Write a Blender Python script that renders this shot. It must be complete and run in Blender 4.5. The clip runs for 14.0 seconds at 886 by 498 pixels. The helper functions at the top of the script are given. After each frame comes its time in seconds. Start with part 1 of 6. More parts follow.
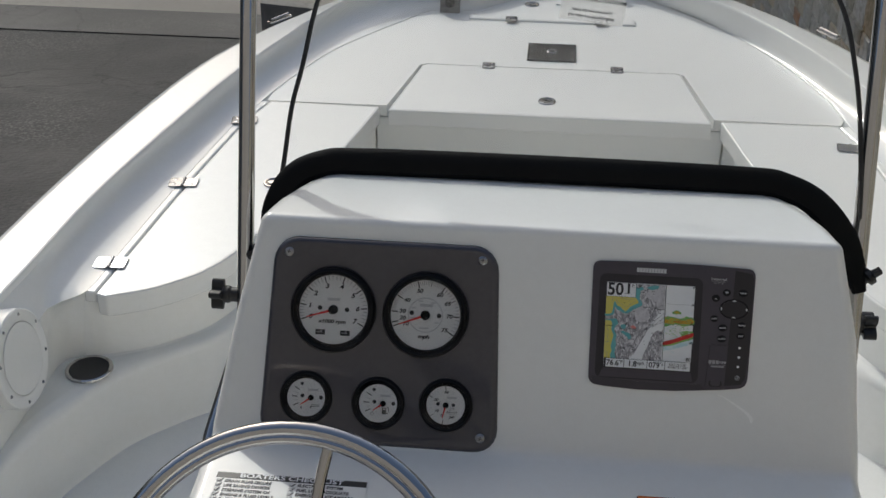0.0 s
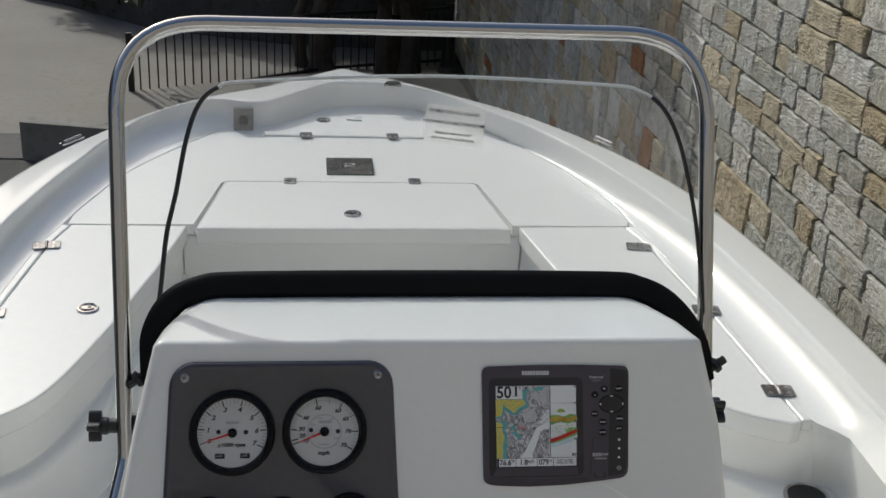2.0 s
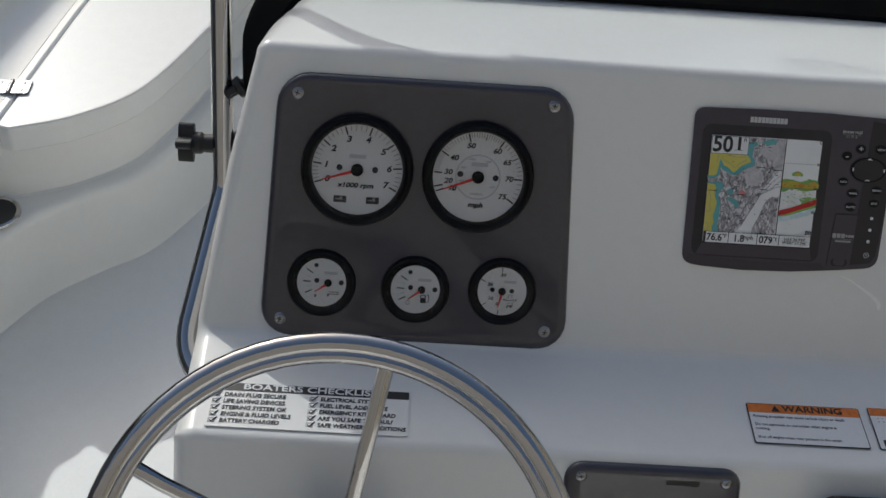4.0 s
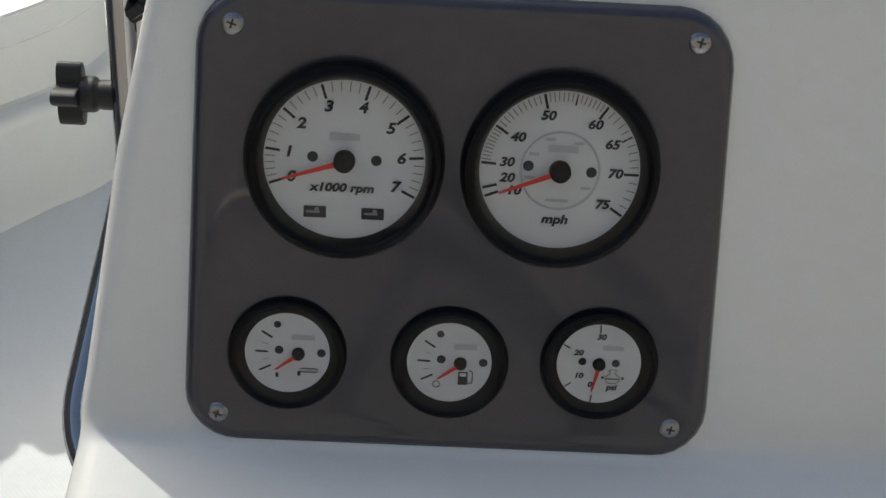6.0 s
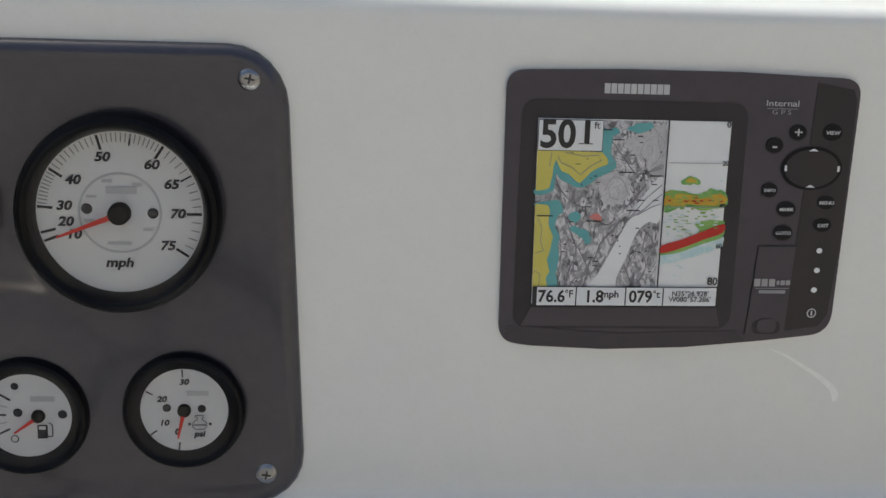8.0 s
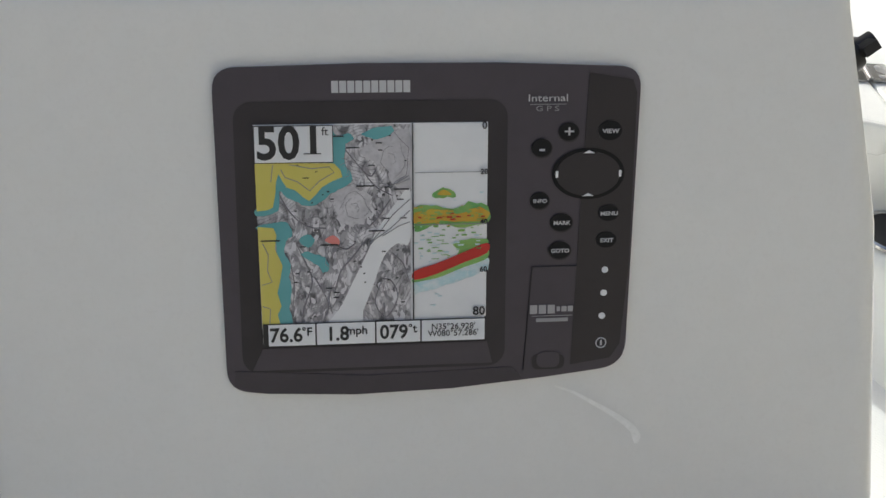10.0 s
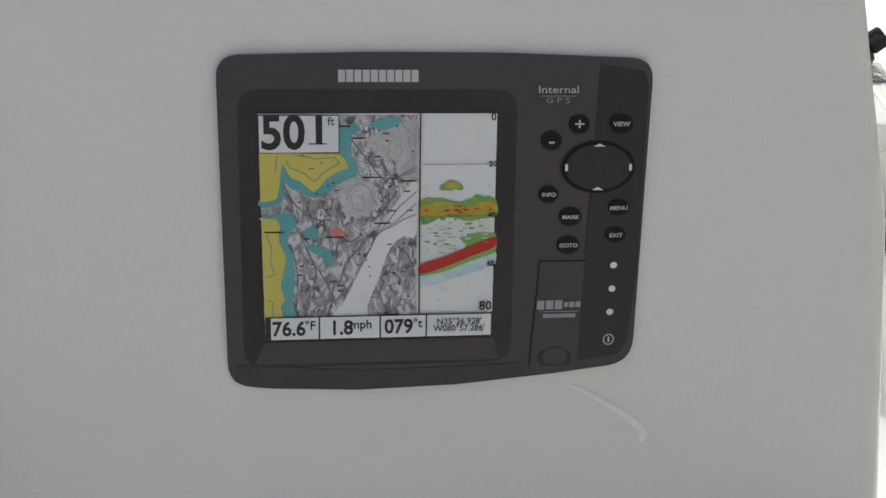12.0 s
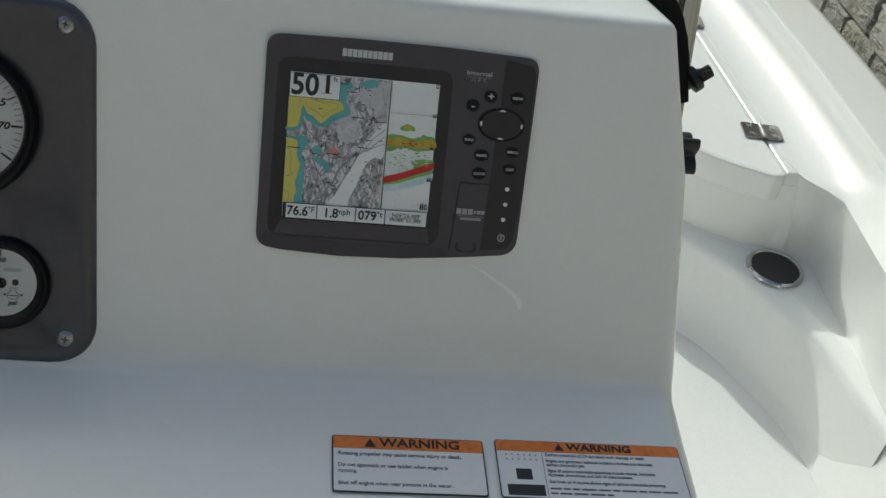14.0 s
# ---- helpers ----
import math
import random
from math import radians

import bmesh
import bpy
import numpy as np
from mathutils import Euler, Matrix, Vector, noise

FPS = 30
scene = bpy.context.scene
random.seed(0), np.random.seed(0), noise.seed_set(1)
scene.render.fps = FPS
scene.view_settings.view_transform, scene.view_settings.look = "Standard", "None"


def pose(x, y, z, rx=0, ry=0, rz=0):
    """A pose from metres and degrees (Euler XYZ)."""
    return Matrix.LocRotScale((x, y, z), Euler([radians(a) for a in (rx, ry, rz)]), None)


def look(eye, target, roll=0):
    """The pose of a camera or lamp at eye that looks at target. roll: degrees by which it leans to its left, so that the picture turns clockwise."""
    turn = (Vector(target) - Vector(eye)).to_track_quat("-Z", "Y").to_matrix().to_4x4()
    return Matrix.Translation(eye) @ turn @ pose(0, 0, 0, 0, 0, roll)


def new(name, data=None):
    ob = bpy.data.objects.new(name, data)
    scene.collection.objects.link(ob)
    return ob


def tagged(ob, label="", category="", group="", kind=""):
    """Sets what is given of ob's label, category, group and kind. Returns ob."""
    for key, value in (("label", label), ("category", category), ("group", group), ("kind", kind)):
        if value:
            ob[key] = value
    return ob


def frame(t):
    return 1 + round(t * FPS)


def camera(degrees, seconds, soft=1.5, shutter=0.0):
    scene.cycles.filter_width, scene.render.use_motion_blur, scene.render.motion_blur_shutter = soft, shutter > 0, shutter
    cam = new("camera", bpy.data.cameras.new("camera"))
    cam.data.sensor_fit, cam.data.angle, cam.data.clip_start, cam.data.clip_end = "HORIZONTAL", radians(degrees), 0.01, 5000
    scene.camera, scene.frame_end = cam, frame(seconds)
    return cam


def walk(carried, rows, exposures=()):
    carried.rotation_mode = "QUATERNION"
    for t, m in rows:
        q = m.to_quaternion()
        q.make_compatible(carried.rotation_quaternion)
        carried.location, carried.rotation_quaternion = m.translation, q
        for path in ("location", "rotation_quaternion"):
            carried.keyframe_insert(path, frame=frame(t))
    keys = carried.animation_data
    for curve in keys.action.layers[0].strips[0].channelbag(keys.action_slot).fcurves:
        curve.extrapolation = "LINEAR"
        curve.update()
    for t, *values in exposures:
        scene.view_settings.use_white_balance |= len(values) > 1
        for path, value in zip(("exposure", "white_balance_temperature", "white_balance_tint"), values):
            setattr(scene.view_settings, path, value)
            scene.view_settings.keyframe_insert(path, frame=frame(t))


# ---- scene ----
# ---- the camera and its walk ----
cam = camera(42.17, 14.0)
PATH = [
    (0.0, pose(0.0044, -1.1567, 1.7456, 60.232, -0.310, 5.859)),
    (0.5, pose(-0.1199, -1.1938, 1.7630, 64.113, -1.772, 1.544)),
    (1.0, pose(-0.1504, -1.2186, 1.7932, 68.411, -2.666, -2.693)),
    (1.5, pose(-0.1565, -1.2238, 1.7915, 67.197, -2.277, -3.480)),
    (2.0, pose(-0.1544, -1.2099, 1.7801, 65.907, -2.894, -6.172)),
    (2.5, pose(-0.1636, -1.1934, 1.7699, 64.264, -2.937, -5.995)),
    (3.0, pose(-0.1803, -1.1482, 1.7389, 60.617, -3.997, -4.520)),
    (3.5, pose(-0.1947, -1.0350, 1.6801, 55.415, -4.019, -0.247)),
    (3.7, pose(-0.1849, -0.9721, 1.6532, 53.356, -3.772, 0.897)),
    (5.8, pose(-0.2116, -0.4681, 1.3774, 45.481, -2.728, 0.384)),
    (6.0, pose(-0.2041, -0.4571, 1.3822, 44.898, -2.827, 0.899)),
    (6.5, pose(-0.1772, -0.4611, 1.3752, 46.799, -3.465, 0.466)),
    (7.0, pose(-0.1200, -0.4613, 1.3729, 47.077, -3.976, -1.146)),
    (7.5, pose(-0.0745, -0.4623, 1.3765, 46.330, -5.203, -1.568)),
    (8.0, pose(-0.0200, -0.4671, 1.3735, 48.851, -3.884, -3.555)),
    (8.5, pose(0.0294, -0.4446, 1.3732, 47.846, -4.712, -6.478)),
    (8.7, pose(0.0581, -0.4356, 1.3811, 46.499, -4.128, -6.012)),
    (10.8, pose(0.1130, -0.3818, 1.3040, 49.770, -2.524, -5.485)),
    (11.0, pose(0.1136, -0.3810, 1.3091, 49.722, -2.559, -4.660)),
    (11.5, pose(0.1147, -0.3805, 1.3167, 48.986, -2.707, -3.514)),
    (12.0, pose(0.1014, -0.3859, 1.3216, 48.476, -3.932, -5.804)),
    (12.5, pose(0.1323, -0.4185, 1.3155, 49.558, -1.748, -6.760)),
    (13.0, pose(0.1087, -0.4631, 1.3716, 46.651, -2.586, -4.793)),
    (13.5, pose(0.1096, -0.5607, 1.3905, 49.886, -4.688, -4.719)),
    (14.0, pose(0.0698, -0.6659, 1.4421, 51.293, -8.796, -4.625)),
]
EXPOSURES = [(0.0, 0.16, 6550, 7), (1.5, 0.21, 6520, 6), (2.5, 0.29, 6520, 6), (3.3, 0.16, 6450, 7), (3.7, 0.1, 6450, 7), (5.8, 0.53, 6720, 5), (6.5, 0.58, 6740, 5), (7.0, 0.74, 6800, 6), (7.5, 0.9, 6820, 5), (8.5, 0.88, 6780, 6), (11.0, 0.78, 6650, 6), (12.5, 0.8, 6650, 5), (13.0, 0.66, 6620, 2), (13.5, 0.46, 6560, 0), (14.0, 0.32, 6500, -1)]
walk(cam, PATH, EXPOSURES)

# ---- world and sun ----
TO_SUN = Vector((-0.70, 1.25, 1.0)).normalized()
world = bpy.data.worlds.new("world")
scene.world = world
world.use_nodes = True
sky = world.node_tree.nodes.new("ShaderNodeTexSky")
sky.sky_type = "NISHITA"
sky.sun_disc = False
sky.sun_elevation = math.asin(TO_SUN.z)
sky.sun_rotation = math.atan2(TO_SUN.x, TO_SUN.y)
sky.air_density, sky.dust_density, sky.ozone_density = 1.0, 3.0, 1.0
back = world.node_tree.nodes["Background"]
back.inputs["Strength"].default_value = 0.112
world.node_tree.links.new(sky.outputs[0], back.inputs["Color"])
sun_data = bpy.data.lights.new("sun", "SUN")
sun_data.energy, sun_data.angle, sun_data.color = 1.5, radians(0.55), (0.968, 0.982, 0.962)
sun = new("sun", sun_data)
sun.matrix_world = look(TO_SUN * 40, (0, 0, 0))


# ---- materials ----
def material(name, color, rough=0.5, metal=0.0, grain=None, spots=0.0, bump=0.0, bump_scale=200.0, coat=0.0, spec=0.5, vary=0.0):
    """A principled surface: colour broken up at a large and a small scale, with fine relief."""
    m = bpy.data.materials.new(name)
    m.use_nodes = True
    nt, p = m.node_tree, m.node_tree.nodes["Principled BSDF"]
    p.inputs["Roughness"].default_value, p.inputs["Metallic"].default_value = rough, metal
    p.inputs["Coat Weight"].default_value, p.inputs["Specular IOR Level"].default_value = coat, spec
    p.inputs["Coat Roughness"].default_value = 0.06
    co = nt.nodes.new("ShaderNodeTexCoord").outputs["Object"]
    value = None

    def noise_at(scale, detail=4.0):
        n = nt.nodes.new("ShaderNodeTexNoise")
        n.inputs["Scale"].default_value, n.inputs["Detail"].default_value = scale, detail
        nt.links.new(co, n.inputs["Vector"])
        return n.outputs["Fac"]

    def mix(a, b, fac):
        n = nt.nodes.new("ShaderNodeMix")
        n.data_type = "RGBA"
        for socket, v in ((6, a), (7, b)):
            if isinstance(v, tuple):
                n.inputs[socket].default_value = (*v, 1)
            else:
                nt.links.new(v, n.inputs[socket])
        nt.links.new(fac, n.inputs[0]) if not isinstance(fac, float) else setattr(n.inputs[0], "default_value", fac)
        return n.outputs[2]

    def ramp(fac, lo, hi):
        n = nt.nodes.new("ShaderNodeMapRange")
        n.inputs["From Min"].default_value, n.inputs["From Max"].default_value = lo, hi
        nt.links.new(fac, n.inputs["Value"])
        return n.outputs[0]

    value = color
    if grain:
        other, big, small = grain[:3]
        deep = grain[3] if len(grain) > 3 else 0.8
        value = mix(color, other, ramp(noise_at(big), 0.38, 0.66))
        value = mix(value, tuple(c * deep for c in other), ramp(noise_at(small, 6.0), 0.5, 0.75))
    if vary:
        info = nt.nodes.new("ShaderNodeObjectInfo")
        hsv = nt.nodes.new("ShaderNodeHueSaturation")
        r = nt.nodes.new("ShaderNodeMapRange")
        r.inputs["To Min"].default_value, r.inputs["To Max"].default_value = 1 - vary, 1 + vary
        nt.links.new(info.outputs["Random"], r.inputs["Value"])
        nt.links.new(r.outputs[0], hsv.inputs["Value"])
        if isinstance(value, tuple):
            hsv.inputs["Color"].default_value = (*value, 1)
        else:
            nt.links.new(value, hsv.inputs["Color"])
        value = hsv.outputs[0]
    if isinstance(value, tuple):
        p.inputs["Base Color"].default_value = (*value, 1)
    else:
        nt.links.new(value, p.inputs["Base Color"])
    if spots:
        n = ramp(noise_at(6.0), 0.3, 0.7)
        r = nt.nodes.new("ShaderNodeMapRange")
        r.inputs["To Min"].default_value, r.inputs["To Max"].default_value = rough * (1 - spots), rough * (1 + spots)
        nt.links.new(n, r.inputs["Value"])
        nt.links.new(r.outputs[0], p.inputs["Roughness"])
    if bump:
        b = nt.nodes.new("ShaderNodeBump")
        b.inputs["Strength"].default_value, b.inputs["Distance"].default_value = 1.0, bump
        nt.links.new(noise_at(bump_scale, 3.0), b.inputs["Height"])
        nt.links.new(b.outputs[0], p.inputs["Normal"])
    return m


GEL = material("white_gelcoat", (0.83, 0.835, 0.815), 0.20, grain=((0.815, 0.82, 0.795), 60.0, 260.0, 0.985), bump=0.0005, bump_scale=3.0, coat=0.5)
CONSOLE = material("console_gelcoat", (0.81, 0.81, 0.785), 0.28, grain=((0.798, 0.797, 0.77), 90.0, 420.0, 0.985), bump=0.0005, bump_scale=5.0, coat=0.35)
STEEL = material("polished_steel", (0.48, 0.47, 0.465), 0.05, 1.0, spots=0.5, bump=0.00004, bump_scale=300)
CAST_STEEL = material("satin_steel", (0.25, 0.25, 0.26), 0.22, 1.0, spots=0.6, bump=0.0008, bump_scale=90)
DULL_STEEL = material("dull_steel", (0.32, 0.32, 0.33), 0.25, 1.0, spots=0.4)
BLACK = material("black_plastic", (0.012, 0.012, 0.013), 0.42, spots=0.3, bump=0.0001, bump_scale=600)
GLOSS_BLACK = material("glossy_black", (0.004, 0.004, 0.005), 0.32, spec=0.16)
RUBBER = material("black_rubber", (0.005, 0.005, 0.005), 0.6, spots=0.2, bump=0.0003, bump_scale=60, spec=0.14)
PANEL = material("grey_panel", (0.046, 0.043, 0.054), 0.24, grain=((0.051, 0.048, 0.059), 120.0, 500.0, 0.93), bump=0.00005, bump_scale=500, coat=0.5, spec=0.5)
PRINT = material("printed_grey", (0.060, 0.050, 0.064), 0.42, grain=((0.054, 0.045, 0.058), 14.0, 90.0, 0.93))
PRINT_DARK = material("printed_dark_grey", (0.014, 0.0115, 0.0155), 0.42, grain=((0.027, 0.022, 0.029), 18.0, 90.0))
PRINT_BLACK = material("printed_black", (0.018, 0.0145, 0.0185), 0.40, grain=((0.022, 0.018, 0.022), 18.0, 60.0))
PRINT_WHITE = material("printed_white", (0.80, 0.81, 0.82), 0.40, grain=((0.78, 0.79, 0.80), 20.0, 80.0, 0.97))
DIAL = material("dial_white", (0.80, 0.80, 0.79), 0.45, grain=((0.78, 0.78, 0.77), 20.0, 200.0, 0.97))
PRINT_KEY = material("printed_key_black", (0.005, 0.005, 0.006), 0.6, spec=0.3)
INK = material("black_ink", (0.015, 0.015, 0.017), 0.45)
GREY_INK = material("grey_ink", (0.30, 0.30, 0.31), 0.5)
PALE_INK = material("pale_ink", (0.55, 0.55, 0.56), 0.5)
RED = material("red_paint", (0.72, 0.03, 0.02), 0.4)
ORANGE = material("orange_print", (0.80, 0.22, 0.03), 0.4, grain=((0.72, 0.19, 0.03), 30.0, 200.0))
STICKER = material("white_vinyl", (0.78, 0.79, 0.80), 0.33, grain=((0.76, 0.77, 0.78), 20.0, 200.0, 0.97))


def nonskid_material(name, color, scale, depth):
    """Moulded diamond tread in white gelcoat."""
    m = material(name, color, 0.38, grain=(tuple(c * 0.98 for c in color), 40.0, 160.0, 0.98))
    nt, p = m.node_tree, m.node_tree.nodes["Principled BSDF"]
    co = nt.nodes.new("ShaderNodeTexCoord").outputs["Object"]
    total = None
    for angle in (45, -45):
        mp = nt.nodes.new("ShaderNodeMapping")
        mp.inputs["Rotation"].default_value = (0, 0, radians(angle))
        nt.links.new(co, mp.inputs["Vector"])
        w = nt.nodes.new("ShaderNodeTexWave")
        w.inputs["Scale"].default_value = scale
        nt.links.new(mp.outputs[0], w.inputs["Vector"])
        if total is None:
            total = w.outputs["Fac"]
        else:
            add = nt.nodes.new("ShaderNodeMath")
            add.operation = "MAXIMUM"
            nt.links.new(total, add.inputs[0])
            nt.links.new(w.outputs["Fac"], add.inputs[1])
            total = add.outputs[0]
    # the tread is moulded into level faces only; edges and sides are plain
    sep = nt.nodes.new("ShaderNodeSeparateXYZ")
    nt.links.new(nt.nodes.new("ShaderNodeNewGeometry").outputs["True Normal"], sep.inputs[0])
    level = nt.nodes.new("ShaderNodeMath")
    level.operation = "GREATER_THAN"
    level.inputs[1].default_value = 0.97
    nt.links.new(sep.outputs["Z"], level.inputs[0])
    b = nt.nodes.new("ShaderNodeBump")
    b.inputs["Distance"].default_value = depth
    nt.links.new(level.outputs[0], b.inputs["Strength"])
    nt.links.new(total, b.inputs["Height"])
    nt.links.new(b.outputs[0], p.inputs["Normal"])
    return m


TREAD = nonskid_material("nonskid_gelcoat", (0.81, 0.815, 0.795), 60.0, 0.00011)


def clear_material(name, tint=(1, 1, 1), ior=1.45, rough=0.0):
    m = bpy.data.materials.new(name)
    m.use_nodes = True
    p = m.node_tree.nodes["Principled BSDF"]
    p.inputs["Base Color"].default_value = (*tint, 1)
    p.inputs["Transmission Weight"].default_value, p.inputs["IOR"].default_value, p.inputs["Roughness"].default_value = 1.0, ior, rough
    return m


GLASS = clear_material("clear_acrylic", (0.97, 0.98, 0.98), 1.45, 0.01)
LENS = clear_material("gauge_lens", (0.97, 0.97, 0.97), 1.24, 0.0)
FILM = clear_material("clear_film", (0.93, 0.93, 0.93), 1.25, 0.14)


def dusty(m, share):
    """Lays a thin veil, lit through, on a clear sheet: dust, fine scratches and imitated glare."""
    nt = m.node_tree
    out = nt.nodes["Material Output"]
    veil = nt.nodes.new("ShaderNodeBsdfTranslucent")
    veil.inputs["Color"].default_value = (0.9, 0.9, 0.88, 1)
    noise = nt.nodes.new("ShaderNodeTexNoise")
    noise.inputs["Scale"].default_value, noise.inputs["Detail"].default_value = 7.0, 5.0
    span = nt.nodes.new("ShaderNodeMapRange")
    span.inputs["From Min"].default_value, span.inputs["From Max"].default_value = 0.3, 0.75
    span.inputs["To Min"].default_value, span.inputs["To Max"].default_value = share * 0.5, share * 1.7
    nt.links.new(noise.outputs["Fac"], span.inputs["Value"])
    both = nt.nodes.new("ShaderNodeMixShader")
    nt.links.new(span.outputs[0], both.inputs[0])
    nt.links.new(nt.nodes["Principled BSDF"].outputs[0], both.inputs[1])
    nt.links.new(veil.outputs[0], both.inputs[2])
    nt.links.new(both.outputs[0], out.inputs["Surface"])


dusty(GLASS, 0.018)
dusty(FILM, 0.09)


# ---- building helpers ----
def empty(name, at=(0, 0, 0)):
    ob = new(name)
    ob.empty_display_size = 0.05
    ob.matrix_world = at if isinstance(at, Matrix) else Matrix.Translation(at)
    return ob


def part(name, bm, mat, parent=None, label="", smooth=True, bevel=0.0, seg=2, weigh=False):
    """Links a bmesh as one mesh object, under a parent or on its own."""
    bmesh.ops.recalc_face_normals(bm, faces=bm.faces)
    if bevel:
        bmesh.ops.bevel(bm, geom=[e for e in bm.edges if len(e.link_faces) == 2 and e.calc_face_angle(0) > 0.6],
                        offset=bevel, segments=seg, affect="EDGES", profile=0.5, clamp_overlap=True)
    me = bpy.data.meshes.new(name)
    bm.to_mesh(me)
    bm.free()
    me.materials.append(mat)
    if smooth:
        me.polygons.foreach_set("use_smooth", [True] * len(me.polygons))
        me.set_sharp_from_angle(angle=radians(38))
    ob = new(name, me)
    if weigh or bevel:
        wn = ob.modifiers.new("weighted_normals", "WEIGHTED_NORMAL")
        wn.keep_sharp, wn.weight = True, 90
    if parent:
        ob.parent = parent
    if label:
        ob["label"] = label
    return ob


def box(x0, x1, y0, y1, z0, z1, bm=None):
    bm = bm or bmesh.new()
    v = [bm.verts.new((x, y, z)) for x in (x0, x1) for y in (y0, y1) for z in (z0, z1)]
    for f in ((0, 1, 3, 2), (4, 6, 7, 5), (0, 4, 5, 1), (2, 3, 7, 6), (0, 2, 6, 4), (1, 5, 7, 3)):
        bm.faces.new([v[i] for i in f])
    return bm


def prism(outline, z0, z1, bm=None):
    """A flat outline of (x, y), drawn up from z0 to z1."""
    bm = bm or bmesh.new()
    lo = [bm.verts.new((x, y, z0)) for x, y in outline]
    hi = [bm.verts.new((x, y, z1)) for x, y in outline]
    n = len(outline)
    bm.faces.new(hi)
    bm.faces.new(lo[::-1])
    for i in range(n):
        bm.faces.new((lo[i], lo[(i + 1) % n], hi[(i + 1) % n], hi[i]))
    return bm


def rounded(x0, x1, y0, y1, r, seg=6):
    """A rectangle with round corners, as an outline."""
    out = []
    for cx, cy, a in ((x1 - r, y1 - r, 0), (x0 + r, y1 - r, 90), (x0 + r, y0 + r, 180), (x1 - r, y0 + r, 270)):
        for k in range(seg + 1):
            t = radians(a + 90 * k / seg)
            out.append((cx + r * math.cos(t), cy + r * math.sin(t)))
    return out


def disc(cx, cy, rx, ry=None, n=40):
    ry = ry or rx
    return [(cx + rx * math.cos(2 * math.pi * k / n), cy + ry * math.sin(2 * math.pi * k / n)) for k in range(n)]


def lathe(profile, n=48, at=(0, 0, 0), bm=None, rot=None):
    """Turns (radius, height) pairs about z."""
    bm = bm or bmesh.new()
    m = Matrix.Translation(at) @ (rot or Matrix())
    rings = []
    for r, z in profile:
        if r < 1e-6:
            rings.append([bm.verts.new(m @ Vector((0, 0, z)))] * n)
        else:
            rings.append([bm.verts.new(m @ Vector((r * math.cos(2 * math.pi * k / n), r * math.sin(2 * math.pi * k / n), z))) for k in range(n)])
    for a, b in zip(rings, rings[1:]):
        for k in range(n):
            vs = []
            for v in (a[k], a[(k + 1) % n], b[(k + 1) % n], b[k]):
                if v not in vs:
                    vs.append(v)
            if len(vs) > 2:
                bm.faces.new(vs)
    return bm


def smooth_path(points, per=8, closed=False):
    """A Catmull-Rom curve through the points."""
    pts = [Vector(p) for p in points]
    n, out = len(pts), []
    for i in range(n if closed else n - 1):
        if closed:
            a, b, c, d = (pts[(i + k) % n] for k in (-1, 0, 1, 2))
        else:
            b, c = pts[i], pts[i + 1]
            a = pts[i - 1] if i else b * 2 - c
            d = pts[i + 2] if i + 2 < n else c * 2 - b
        for k in range(per):
            t = k / per
            out.append(0.5 * (2 * b + (c - a) * t + (2 * a - 5 * b + 4 * c - d) * t * t + (3 * b - a - 3 * c + d) * t ** 3))
    return out if closed else out + [pts[-1]]


def bent(points, r, seg=8):
    """A path of straight runs with round bends of radius r."""
    pts = [Vector(p) for p in points]
    out = [pts[0]]
    for a, b, c in zip(pts, pts[1:], pts[2:]):
        u, w = (a - b).normalized(), (c - b).normalized()
        angle = u.angle(w)
        d = min(r / math.tan(angle / 2), (a - b).length * 0.49, (c - b).length * 0.49)
        p, q = b + u * d, b + w * d
        for k in range(seg + 1):
            t = k / seg
            out.append(p * (1 - t) ** 2 + b * 2 * t * (1 - t) + q * t * t)
    return out + [pts[-1]]


def sweep(path, section, closed=False, bm=None, up=(0, 0, 1), caps=True):
    """Carries an outline of (side, up) along a path. The outline keeps its way up."""
    bm = bm or bmesh.new()
    pts, rings, n = [Vector(p) for p in path], [], len(path)
    last = None
    for i, p in enumerate(pts):
        if closed:
            t = (pts[(i + 1) % n] - pts[i - 1]).normalized()
        else:
            t = (pts[min(i + 1, n - 1)] - pts[max(i - 1, 0)]).normalized()
        u = Vector(up) if last is None else last
        u = u - t * u.dot(t)
        if u.length < 1e-4:
            u = Vector((0, 1, 0)) - t * t.y
        u.normalize()
        last = u
        s = t.cross(u)
        rings.append([bm.verts.new(p + s * a + u * b) for a, b in section])
    k = len(section)
    for i in range(n if closed else n - 1):
        a, b = rings[i], rings[(i + 1) % n]
        for j in range(k):
            bm.faces.new((a[j], a[(j + 1) % k], b[(j + 1) % k], b[j]))
    if caps and not closed:
        bm.faces.new(rings[0][::-1])
        bm.faces.new(rings[-1])
    return bm


def tube(path, r, n=14, **kw):
    return sweep(path, [(r * math.cos(2 * math.pi * k / n), r * math.sin(2 * math.pi * k / n)) for k in range(n)], **kw)


def moved(bm, m):
    bmesh.ops.transform(bm, matrix=m, verts=bm.verts)
    return bm


